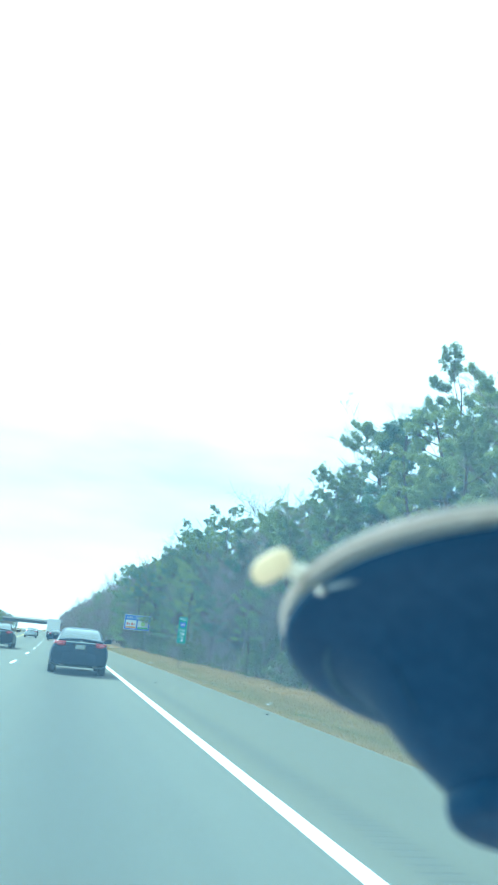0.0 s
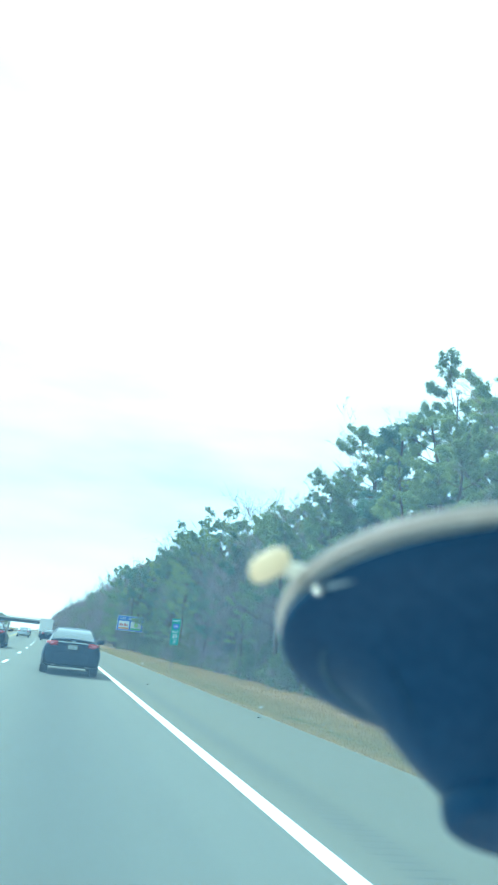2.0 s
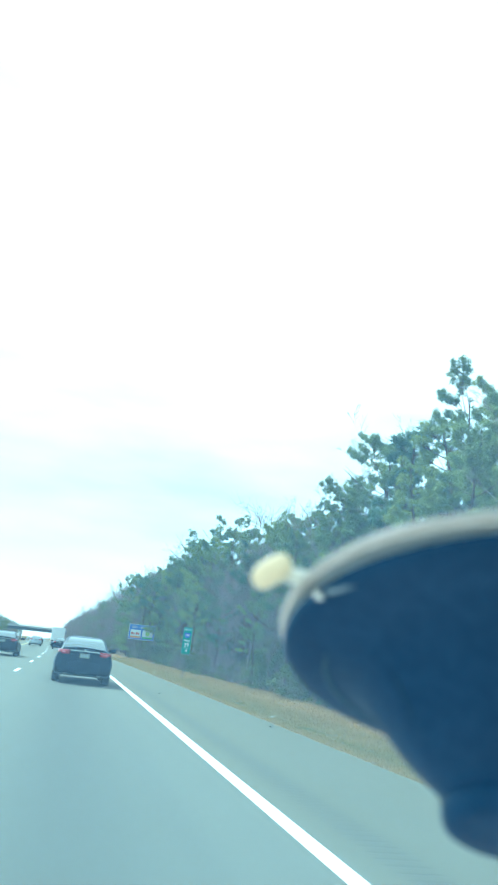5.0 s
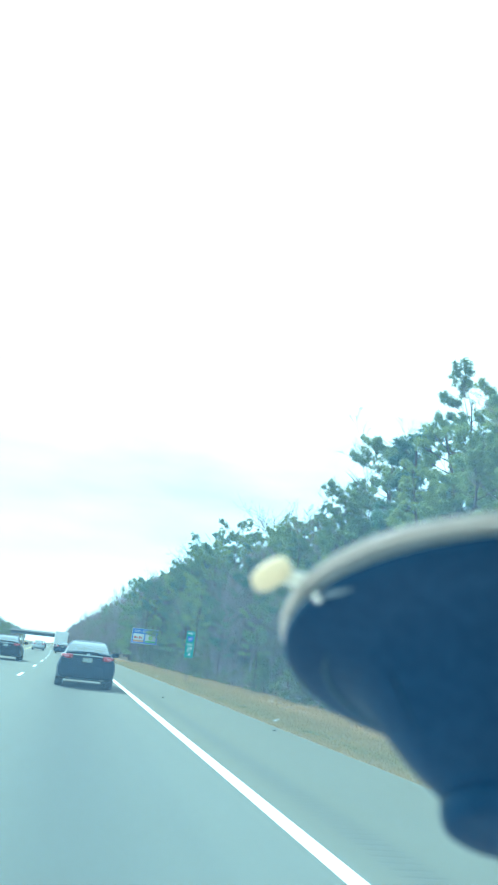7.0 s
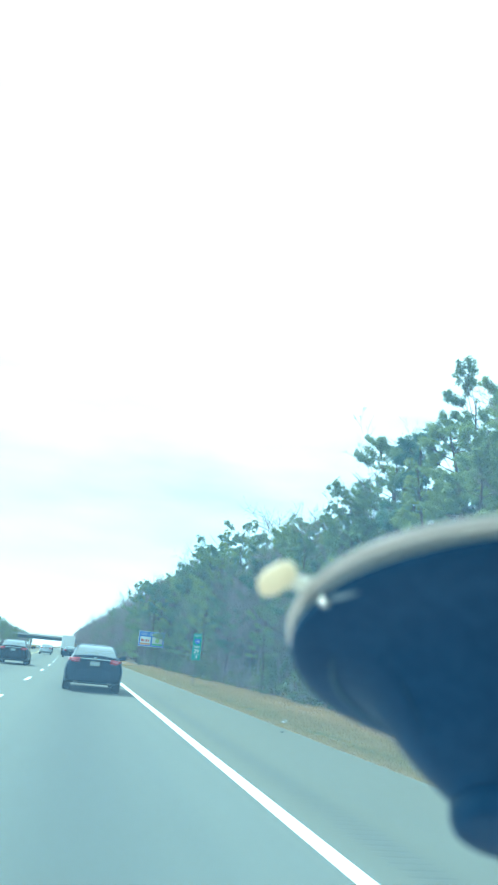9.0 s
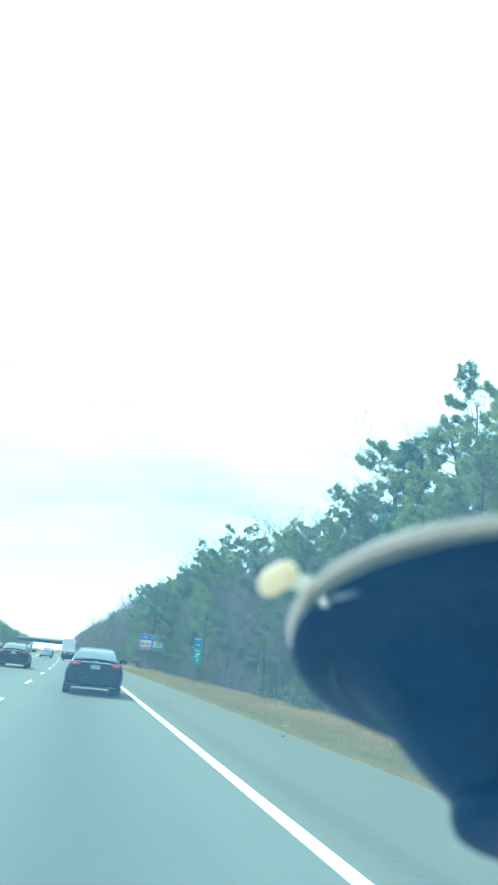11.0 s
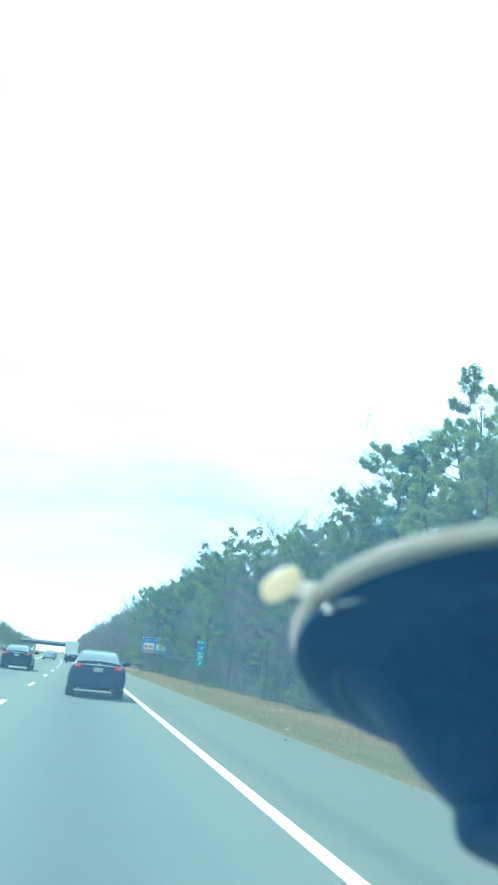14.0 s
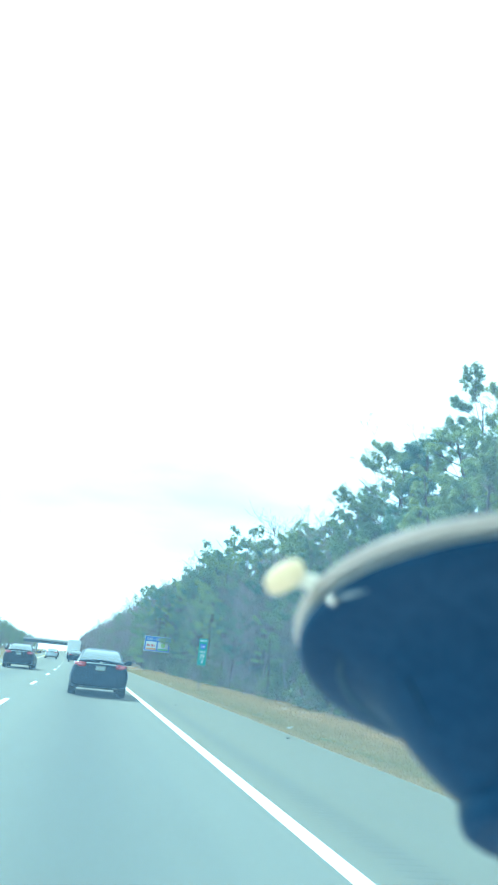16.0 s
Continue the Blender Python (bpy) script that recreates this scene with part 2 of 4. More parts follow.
CONCRETE = material("bridge_concrete", (0.47, 0.46, 0.43), (0.36, 0.35, 0.33), rough=0.85, scale=0.4, fine=6, bump=0.2)
STEEL_GREEN = material("bridge_steel", (0.055, 0.080, 0.085), (0.040, 0.060, 0.066), rough=0.5, scale=0.6, fine=8)
GALVANISED = material("galvanised_steel", (0.50, 0.51, 0.52), (0.38, 0.39, 0.40), rough=0.45, metal=0.8, scale=5, fine=40)
POST_STEEL = material("weathered_post", (0.16, 0.14, 0.12), (0.10, 0.09, 0.08), rough=0.7, scale=8, fine=50)
BLACK_PAINT = material("black_car_paint", (0.004, 0.014, 0.032), (0.007, 0.018, 0.038), rough=0.35, scale=2, fine=60, coat=0.07, spec=0.10, spread=1.5)
DARK_PAINT = material("dark_grey_car_paint", (0.011, 0.013, 0.019), (0.016, 0.018, 0.025), rough=0.35, scale=2, fine=60, coat=0.07, spec=0.10, spread=1.5)
SILVER_PAINT = material("silver_car_paint", (0.50, 0.52, 0.54), (0.44, 0.46, 0.48), rough=0.3, metal=0.5, scale=2, fine=300, coat=1.0)
WHITE_PAINT = material("white_box_paint", (0.80, 0.80, 0.80), (0.70, 0.70, 0.70), rough=0.4, scale=1.0, fine=20)
CAR_GLASS = material("car_window_glass", (0.03, 0.045, 0.05), (0.04, 0.055, 0.06), rough=0.04, scale=1, fine=5, coat=1.0, spec=1.0)
CHROME = material("chrome_trim", (0.75, 0.76, 0.78), (0.65, 0.66, 0.68), rough=0.15, metal=1.0, scale=10, fine=80)
RED_LENS = material("red_lamp_lens", (0.46, 0.026, 0.04), (0.32, 0.016, 0.026), rough=0.2, scale=8, fine=60, coat=1.0)
PINK_LENS = material("pale_lamp_lens", (0.75, 0.16, 0.18), (0.65, 0.12, 0.14), rough=0.2, scale=8, fine=60, coat=1.0)
RUBBER = material("tyre_rubber", (0.020, 0.020, 0.021), (0.030, 0.030, 0.030), rough=0.85, scale=12, fine=80, bump=0.3)
PLATE = material("plate_enamel", (0.29, 0.30, 0.25), (0.23, 0.24, 0.20), rough=0.5, scale=10, fine=50)
SIGN_BLUE = material("blue_sign_sheeting", (0.030, 0.130, 0.480), (0.040, 0.150, 0.510), rough=0.45, scale=2, fine=20)
SIGN_GREEN = material("green_sign_sheeting", (0.010, 0.270, 0.200), (0.015, 0.300, 0.220), rough=0.45, scale=2, fine=20)
SIGN_WHITE = material("white_sign_sheeting", (0.80, 0.80, 0.78), (0.72, 0.72, 0.70), rough=0.45, scale=4, fine=20)
SIGN_RED = material("red_logo_film", (0.55, 0.10, 0.08), (0.50, 0.09, 0.07), rough=0.5, scale=4, fine=20)
SIGN_ORANGE = material("orange_logo_film", (0.70, 0.32, 0.14), (0.62, 0.28, 0.12), rough=0.5, scale=4, fine=20)
SIGN_LIME = material("lime_logo_film", (0.45, 0.65, 0.18), (0.40, 0.60, 0.16), rough=0.5, scale=4, fine=20)
SIGN_LEAF = material("leaf_logo_film", (0.10, 0.40, 0.16), (0.09, 0.36, 0.14), rough=0.5, scale=4, fine=20)
LITTER = material("white_litter", (0.80, 0.80, 0.78), (0.65, 0.65, 0.62), rough=0.7, scale=6, fine=30)
MOUNT_PLASTIC = material("dark_blue_plastic", (0.017, 0.058, 0.130), (0.028, 0.083, 0.172), rough=0.42, scale=30, fine=400, bump=0.02, spec=0.05)
MOUNT_LIP = material("cloudy_rubber_lip", (0.575, 0.560, 0.530), (0.50, 0.49, 0.47), rough=0.35, scale=40, fine=300, through_light=0.62)
MOUNT_TAB = material("cream_rubber_tab", (0.93, 0.86, 0.70), (0.87, 0.79, 0.62), rough=0.5, scale=60, fine=300, through_light=0.45)
LIP_GREY = material("blue_grey_rubber", (0.72, 0.80, 0.84), (0.62, 0.71, 0.77), rough=0.4, scale=60, fine=300, through_light=0.85)
# the cap's blue made paler, with the sheen put into the colour
SHEEN_BLUE = material("sheen_blue_plastic", (0.055, 0.125, 0.195), (0.042, 0.105, 0.170), rough=0.4, scale=60, fine=300, spec=0.1)
STUB_RUBBER = material("milky_rubber", (0.84, 0.84, 0.78), (0.78, 0.78, 0.72), rough=0.4, scale=60, fine=300, through_light=0.5)
# pale blue holds the highlight that trails from the glint
STREAK_BLUE = material("pale_blue_streak", (0.30, 0.40, 0.46), (0.24, 0.33, 0.40), rough=0.3, scale=60, fine=300)
# bright metal for the bead that stands in for a glint
GLINT_WHITE = material("glint_metal", (0.80, 0.80, 0.74), (0.74, 0.74, 0.68), rough=0.25, metal=1.0, scale=60, fine=300)
SHELL = material("cabin_trim", (0.060, 0.060, 0.062), (0.045, 0.045, 0.047), rough=0.7, scale=10, fine=120, bump=0.1)


def windscreen_material():
    """Green-tinted laminated glass with a thin film of dust that scatters daylight."""
    m = bpy.data.materials.new("dusty_windscreen")
    m.use_nodes = True
    n, l = m.node_tree.nodes, m.node_tree.links
    n.clear()
    out = n.new("ShaderNodeOutputMaterial")
    clear, dust, mix = n.new("ShaderNodeBsdfTransparent"), n.new("ShaderNodeBsdfTranslucent"), n.new("ShaderNodeMixShader")
    clear.inputs["Color"].default_value = (0.735, 0.965, 0.955, 1)
    # the dust film is toned blue to put the view's haze into it
    dust.inputs["Color"].default_value = (0.34, 0.66, 1.0, 1)
    noise_tex, ramp = n.new("ShaderNodeTexNoise"), n.new("ShaderNodeMapRange")
    noise_tex.inputs["Scale"].default_value, noise_tex.inputs["Detail"].default_value = 9.0, 3.0
    ramp.inputs["To Min"].default_value, ramp.inputs["To Max"].default_value = DUST * 0.85, DUST * 1.15
    l.new(noise_tex.outputs["Fac"], ramp.inputs["Value"])
    l.new(ramp.outputs["Result"], mix.inputs["Fac"])
    l.new(clear.outputs["BSDF"], mix.inputs[1])
    l.new(dust.outputs["BSDF"], mix.inputs[2])
    l.new(mix.outputs["Shader"], out.inputs["Surface"])
    return m


DUST = 0.058
WINDSCREEN = windscreen_material()

# ---- making meshes ----


def empty(name, label, category, group="", at=None):
    ob = new(name)
    ob.empty_display_size = 0.2
    if at is not None:
        ob.matrix_world = at
    return tagged(ob, label, category, group)


def soup(name, verts, faces, mats, parent=None, label="", index=None, smooth=False):
    """One mesh object from vertex and face arrays."""
    me = bpy.data.meshes.new(name)
    me.from_pydata(np.asarray(verts, float).tolist(), [], [list(map(int, q)) for q in faces])
    for m in mats if isinstance(mats, (list, tuple)) else [mats]:
        me.materials.append(m)
    if index is not None:
        me.polygons.foreach_set("material_index", np.asarray(index, dtype=np.int32))
    if smooth:
        me.polygons.foreach_set("use_smooth", np.ones(len(faces), dtype=bool))
    me.update()
    ob = new(name, me)
    if parent is not None:
        ob.parent = parent
    return tagged(ob, label)


def part(name, bm, mat, parent=None, label="", smooth=False):
    bmesh.ops.recalc_face_normals(bm, faces=bm.faces)
    me = bpy.data.meshes.new(name)
    bm.to_mesh(me)
    bm.free()
    me.materials.append(mat)
    if smooth:
        me.polygons.foreach_set("use_smooth", np.ones(len(me.polygons), dtype=bool))
    ob = new(name, me)
    if parent is not None:
        ob.parent = parent
    return tagged(ob, label)


def box(x0, x1, y0, y1, z0, z1, bevel=0.0):
    bm = bmesh.new()
    bmesh.ops.create_cube(bm, size=1)
    for v in bm.verts:
        v.co = Vector(((x0 + x1) / 2 + v.co.x * (x1 - x0), (y0 + y1) / 2 + v.co.y * (y1 - y0), (z0 + z1) / 2 + v.co.z * (z1 - z0)))
    if bevel:
        bmesh.ops.bevel(bm, geom=bm.edges[:], offset=bevel, segments=2, affect="EDGES")
    return bm


def rings(loops, closed=True, caps=True):
    """A bmesh skin over loops of equal length."""
    bm = bmesh.new()
    vs = [[bm.verts.new(p) for p in loop] for loop in loops]
    k = len(loops[0])
    for a, b in zip(vs, vs[1:]):
        for i in range(k if closed else k - 1):
            j = (i + 1) % k
            bm.faces.new((a[i], a[j], b[j], b[i]))
    if caps:
        bm.faces.new(vs[0][::-1])
        bm.faces.new(vs[-1])
    return bm


def turned(profile, sides=48):
    """A turned form about z from (radius, height) pairs."""
    return rings([[(r * math.cos(2 * math.pi * i / sides), r * math.sin(2 * math.pi * i / sides), z) for i in range(sides)] for r, z in profile])


def lettering(name, words, size, mat, parent, at, label=""):
    cu = bpy.data.curves.new(name, "FONT")
    cu.body, cu.size, cu.align_x, cu.align_y, cu.extrude = words, size, "CENTER", "CENTER", 0.002
    tmp = new(name, cu)
    bpy.context.view_layer.update()
    me = bpy.data.meshes.new_from_object(tmp.evaluated_get(bpy.context.evaluated_depsgraph_get()))
    bpy.data.objects.remove(tmp)
    me.materials.clear()
    me.materials.append(mat)
    ob = new(name, me)
    ob.parent = parent
    ob.matrix_basis = at
    return tagged(ob, label)


# ---- the road's course ----


def bend(y):
    """How far the road has swung to the left at y metres ahead."""
    if y < 35:
        return 0.0
    if y < 150:
        return -(y - 35) ** 2 / 7000.0
    return -(115 ** 2) / 7000.0 - (y - 150) * 115 / 3500.0


def rise(u):
    """Height of the ground u metres right of the camera's line."""
    if u < -7.6:
        return -0.05 - 0.35 * math.exp(-((u + 13) / 3.0) ** 2) + (0.6 * min(1, (-u - 30) / 20) if u < -30 else 0)
    if u < 4.9:
        return -0.05
    return -0.05 + min(0.85, 0.045 * (u - 4.9) ** 1.15) + min(3.2, 0.32 * max(0.0, u - 18.5))


STATIONS = [-400, -120, -40, -10] + [2.0 * i for i in range(0, 40)] + [80 + 6 * i for i in range(40)] + [320 + 30 * i for i in range(12)] + [760, 1000, 1600, 2600]


def strip(name, us, mat, label, category, top=0.0, thick=0.0, y_from=-400, y_to=2600):
    """A sheet along the road between offsets us; heights follow the ground unless it is thick."""
    ys = [y for y in STATIONS if y_from <= y <= y_to]
    verts = [(u + bend(y), y, (top if thick else rise(u) + 0.06 * noise.noise((u * 0.35, y * 0.35, 0)) * (1 if abs(u) > 5.2 and abs(u) < 60 else 0))) for y in ys for u in us]
    k = len(us)
    faces = [(i * k + j, i * k + j + 1, (i + 1) * k + j + 1, (i + 1) * k + j) for i in range(len(ys) - 1) for j in range(k - 1)]
    if thick:
        base = len(verts)
        verts += [(x, y, z - thick) for x, y, z in verts]
        for i in range(len(ys) - 1):
            a, b = i * k, (i + 1) * k
            faces.append((a, b, base + b, base + a))
            a, b = i * k + k - 1, (i + 1) * k + k - 1
            faces.append((b, a, base + a, base + b))
    ob = soup(name, verts, faces, mat, smooth=not thick)
    uv = ob.data.uv_layers.new(name="across")
    idx = np.empty(len(ob.data.loops), dtype=np.int32)
    ob.data.loops.foreach_get("vertex_index", idx)
    flat = [(u, y) for y in ys for u in us] * (2 if thick else 1)
    uv.data.foreach_set("uv", np.array(flat, float)[idx].ravel())
    return tagged(ob, label, category, kind="structure")


strip("ground", [-2000, -400, -120, -60, -45, -38, -32, -29, -18, -15, -13, -11, -9, -7.6, -6.5, 4.6, 5.0, 5.6, 6.2, 6.8, 7.4, 8.2, 9, 10, 11.5, 13, 15, 18, 22, 26, 30, 40, 60, 120, 400, 2000], SOIL, "dry brown grass verge and woodland floor", "ground")
strip("road", [-7.3, -5.3, -3.5, -1.7, 0.1, 2.16], ASPHALT, "worn grey asphalt carriageway with two lanes", "road", top=0.0, thick=0.12)
strip("road_shoulder", [2.161, 2.6, 3.2, 4.0, 4.72], SHOULDER, "greyer asphalt hard shoulder with a milled rumble strip", "shoulder", top=-0.004, thick=0.12)
floor_cover = strip("woodland_floor", [8.0, 8.4, 9, 10, 11.5, 13, 15, 18, 22, 26, 30, 40], LEAF_LITTER, "dark brown leaf litter under the trees", "ground", y_from=0, y_to=560)
floor_cover.location.z = 0.012
strip("edge_line", [1.945, 2.105], LINE_WHITE, "solid white painted edge line", "road marking", top=0.005, thick=0.004, y_to=700)
strip("median_line", [-5.42, -5.28], LINE_YELLOW, "solid yellow painted line beside the median", "road marking", top=0.005, thick=0.004, y_to=700)


def lane_dashes():
    first = None
    for i in range(30):
        y = 5.2 + 12.2 * i
        c = bend(y + 1.5) - bend(y)
        if first is None:
            bm = box(-0.065, 0.065, 0, 3.05, 0.0005, 0.005)
            first = tagged(part("lane_dash", bm, LINE_WHITE), "white painted dash between two lanes", "road marking", "lane dashes", "structure")
            first.matrix_world = pose(-1.68, y, 0)
        else:
            copy_thing(first, pose(-1.68 + bend(y), y, 0, 0, 0, math.degrees(math.atan2(-c, 1.5))))


lane_dashes()


def scuffs():
    """Pale scrape marks across the hard shoulder."""
    rnd = random.Random(8)
    for u, y, length, turn in ((3.55, 21.0, 0.9, 62), (3.95, 20.2, 0.6, 50), (3.3, 22.4, 0.5, 70)):
        top = [(length * (k / 8 - 0.5), 0.012 * math.sin(k * 1.3) + rnd.uniform(0.010, 0.026)) for k in range(9)]
        low = [(x, q - rnd.uniform(0.030, 0.050)) for x, q in top]
        loop = top + low[::-1]
        ob = part("scuff_mark", rings([[(x, q, 0.0) for x, q in loop], [(x, q, 0.0015) for x, q in loop]]), SCUFF)
        tagged(ob, "pale scraped streak in the shoulder's asphalt", "road marking", "scuff marks", "structure")
        ob.matrix_world = pose(u + bend(y), y, -0.0035, 0, 0, turn)


scuffs()

# ---- vehicles ----
HALF = [(0, 0), (0.55, 0), (0.82, 0.01), (0.93, 0.07), (0.985, 0.25), (1, 0.44), (0.98, 0.60), (0.925, 0.77), (0.845, 0.90), (0.72, 0.975), (0.43, 1.012), (0, 1.025)]


def hull_ring(y, hw, zb, zt):
    right = [(hw * a, y, zb + (zt - zb) * b) for a, b in HALF]
    return right + [(-x, q, z) for x, q, z in right[-2:0:-1]]


def cabin_ring(z, hw, y0, y1, r=0.12):
    """A rounded plan outline of the glasshouse at one height."""
    pts = []
    for cx, cy, a0 in ((hw - r, y1 - r, 0), (-hw + r, y1 - r, 90), (-hw + r, y0 + r, 180), (hw - r, y0 + r, 270)):
        pts += [(cx + r * math.cos(radians(a0 + 22.5 * k)), cy + r * math.sin(radians(a0 + 22.5 * k)), z) for k in range(5)]
    return pts


CABIN = [(0.94, 0.80, 0.42, 3.55), (1.02, 0.77, 0.54, 3.36), (1.12, 0.725, 0.72, 3.10), (1.24, 0.685, 0.94, 2.82), (1.34, 0.635, 1.16, 2.58), (1.395, 0.59, 1.36, 2.44), (1.43, 0.53, 1.58, 2.30), (1.452, 0.43, 1.78, 2.16), (1.462, 0.24, 1.92, 2.08)]


def cabin_at(z):
    for a, b in zip(CABIN, CABIN[1:]):
        if a[0] <= z <= b[0]:
            f = (z - a[0]) / (b[0] - a[0])
            return [a[i] + (b[i] - a[i]) * f for i in (1, 2, 3)]
    return CABIN[-1][1:]


def wheel(parent, x, y, radius=0.33, width=0.245):
    side = 1 if x > 0 else -1
    tyre = part("tyre", turned([(radius * 0.62, -width / 2), (radius * 0.93, -width / 2), (radius, -width * 0.36), (radius, width * 0.36), (radius * 0.93, width / 2), (radius * 0.62, width / 2)], 28), RUBBER, None, "black rubber tyre", True)
    hub = empty("wheel", "", "")
    for key in list(hub.keys()):
        del hub[key]
    hub.parent = parent
    hub.matrix_basis = pose(x, y, radius, 0, 90 * side, 0)
    tyre.parent = hub
    bm = turned([(radius * 0.61, -width * 0.3), (radius * 0.61, width * 0.42), (radius * 0.55, width * 0.45), (radius * 0.5, width * 0.3), (radius * 0.12, width * 0.36), (0.01, width * 0.38)], 20)
    part("rim", bm, CHROME, hub, "silver alloy rim", True)


def lamp_band(name, side, parent, z0=0.825, z1=1.025):
    line = [(0.49, -0.018), (0.575, -0.012), (0.65, 0.003), (0.72, 0.045), (0.782, 0.12), (0.835, 0.26)]
    loops = []
    for i, (x, y) in enumerate(line):
        f = i / (len(line) - 1)
        a, b = z0 + 0.055 * (1 - f) + 0.01 * f, z1 - 0.012 * (1 - f) - 0.022 * f
        loops.append([(side * x, y - 0.004, a), (side * (x + 0.012), y - 0.022, a + 0.02), (side * (x + 0.012), y - 0.022, b - 0.02), (side * x, y - 0.004, b), (side * (x - 0.05), y + 0.05, b), (side * (x - 0.05), y + 0.05, a)])
    return part(name, rings(loops), RED_LENS, parent, "red wrap-round tail lamp", True)


def lamp_core(side, parent):
    """The paler inner lens of a tail lamp."""
    bm = box(side * 0.66 - 0.075, side * 0.66 + 0.075, -0.052, -0.012, 0.915, 0.970, 0.012)
    for v in bm.verts:
        v.co.y += max(0.0, abs(v.co.x) - 0.6) * 0.25
    part("inner_lens", bm, PINK_LENS, parent, "paler inner lens")


def sedan(label, paint, at, detail=True):
    """A four-door saloon with its tail at the origin and its nose along +y."""
    car = empty("car", label, "car", "cars on the road", at)
    hull = [(0.0, 0.80, 0.36, 0.97), (0.05, 0.855, 0.31, 1.055), (0.16, 0.895, 0.28, 1.085), (0.45, 0.92, 0.25, 1.095), (0.9, 0.93, 0.21, 1.05), (1.6, 0.93, 0.19, 1.0), (3.0, 0.93, 0.19, 0.97), (3.7, 0.92, 0.2, 0.93), (4.3, 0.89, 0.22, 0.84), (4.7, 0.80, 0.27, 0.72), (4.84, 0.64, 0.36, 0.60)]
    body = part("body", rings([hull_ring(*s) for s in hull]), paint, car, "", True)
    part("glasshouse", rings([cabin_ring(*s) for s in CABIN]), paint, car, "", True)
    for name, (za, zb), back in (("rear_window", (1.085, 1.40), True), ("windscreen", (1.0, 1.38), False)):
        loops = []
        for k in range(6):
            z = za + (zb - za) * k / 5
            hw, y0, y1 = cabin_at(z)
            y, o = (y0, -0.007) if back else (y1, 0.007)
            w = hw - 0.07
            row = [(w * f, y + o + (0.06 * abs(f) ** 4 * (1 if back else -1)) * 0.2, z + 0.004) for f in (-1, -0.8, -0.4, 0, 0.4, 0.8, 1)]
            loops.append(row)
        part(name, rings(loops, closed=False, caps=False), CAR_GLASS, car, "dark glossy glass", True)
    for side in (1, -1):
        loops = []
        for z in (1.02, 1.12, 1.24, 1.35):
            hw, y0, y1 = cabin_at(z)
            loops.append([(side * (hw + 0.005), y0 + 0.32 + (y1 - y0 - 0.62) * f, z) for f in (0, 0.25, 0.5, 0.75, 1)])
        part("side_window", rings(loops, closed=False, caps=False), CAR_GLASS, car, "dark glossy glass")
        lamp_core(side, lamp_band("tail_lamp", side, car))
        mirror = [[(side * x, y, z) for x, y, z in loop] for loop in ([(0.84, 3.0, 1.00), (0.84, 3.08, 1.00), (0.84, 3.08, 1.05), (0.84, 3.0, 1.05)], [(0.95, 2.94, 0.985), (0.95, 3.08, 0.985), (0.95, 3.08, 1.135), (0.95, 2.94, 1.135)], [(1.10, 2.93, 0.995), (1.10, 3.06, 0.995), (1.10, 3.06, 1.15), (1.10, 2.93, 1.15)], [(1.14, 2.97, 1.03), (1.14, 3.03, 1.03), (1.14, 3.03, 1.12), (1.14, 2.97, 1.12)])]
        part("door_mirror", rings(mirror), paint, car)
        for y in (0.98, 3.82):
            wheel(car, side * 0.79, y)
        if detail:
            part("exhaust_tip", box(side * 0.52 - 0.07, side * 0.52 + 0.07, 0.02, 0.16, 0.265, 0.31, 0.012), POST_STEEL, car, "dull steel exhaust tip")
    bumper = [[(0.84 * math.sin(a), 0.02 - 0.050 * math.cos(a * 0.92) ** 0.6 + 0.16 * (1 - math.cos(a * 0.8)), z) for a in [radians(q) for q in range(-84, 85, 14)]] for z in (0.31, 0.36, 0.50, 0.64, 0.72)]
    bumper[0] = [(x * 0.97, y + 0.05, z) for x, y, z in bumper[0]]
    bumper[-1] = [(x * 0.98, y + 0.035, z) for x, y, z in bumper[-1]]
    part("rear_bumper", rings(bumper, closed=False, caps=False), paint, car, "", True)
    lid = [[(x, -0.012 + 0.05 * (x / 0.7) ** 2, z - 0.065 * (x / 0.7) ** 2) for x in (-0.70, -0.5, -0.25, 0, 0.25, 0.5, 0.70)] for z in (1.075, 1.112)] + [[(x, 0.14, 1.135 - 0.060 * (x / 0.7) ** 2) for x in (-0.68, -0.5, -0.25, 0, 0.25, 0.5, 0.68)]]
    part("boot_lip", rings(lid, closed=False, caps=False), paint, car)
    # matt white stands in for the brightness reflected by the chrome
    part("chrome_strip", box(-0.47, 0.47, -0.052, -0.006, 0.985, 1.010, 0.010), SIGN_WHITE, car, "chrome strip across the boot, white for its bright reflection")
    part("badge", turned([(0.04, 0), (0.045, 0.004), (0.04, 0.01), (0.01, 0.012)], 16), CHROME, car, "round chrome badge").matrix_basis = pose(0, -0.022, 1.036, 90, 0, 0) @ Matrix.Diagonal((1.25, 0.6, 1, 1))
    plate = part("number_plate", box(-0.155, 0.155, -0.044, -0.02, 0.79, 0.93, 0.008), PLATE, car, "pale number plate with unreadable bars")
    for k in range(5):
        part("bar", box(-0.11 + 0.047 * k, -0.08 + 0.047 * k, -0.048, -0.0435, 0.825, 0.895), GALVANISED, plate)
    part("roof_aerial", rings([[(-0.03, 1.95, 1.455), (0.03, 1.95, 1.455), (0.03, 2.1, 1.455), (-0.03, 2.1, 1.455)], [(-0.012, 1.945, 1.515), (0.012, 1.945, 1.515), (0.012, 1.99, 1.515), (-0.012, 1.99, 1.515)]]), RUBBER, car, "black shark-fin aerial")
    return car


def on_road(u, y):
    a = math.degrees(math.atan2(-(bend(y + 2) - bend(y - 2)), 4))
    return pose(u + bend(y), y, 0.0, 0, 0, a)


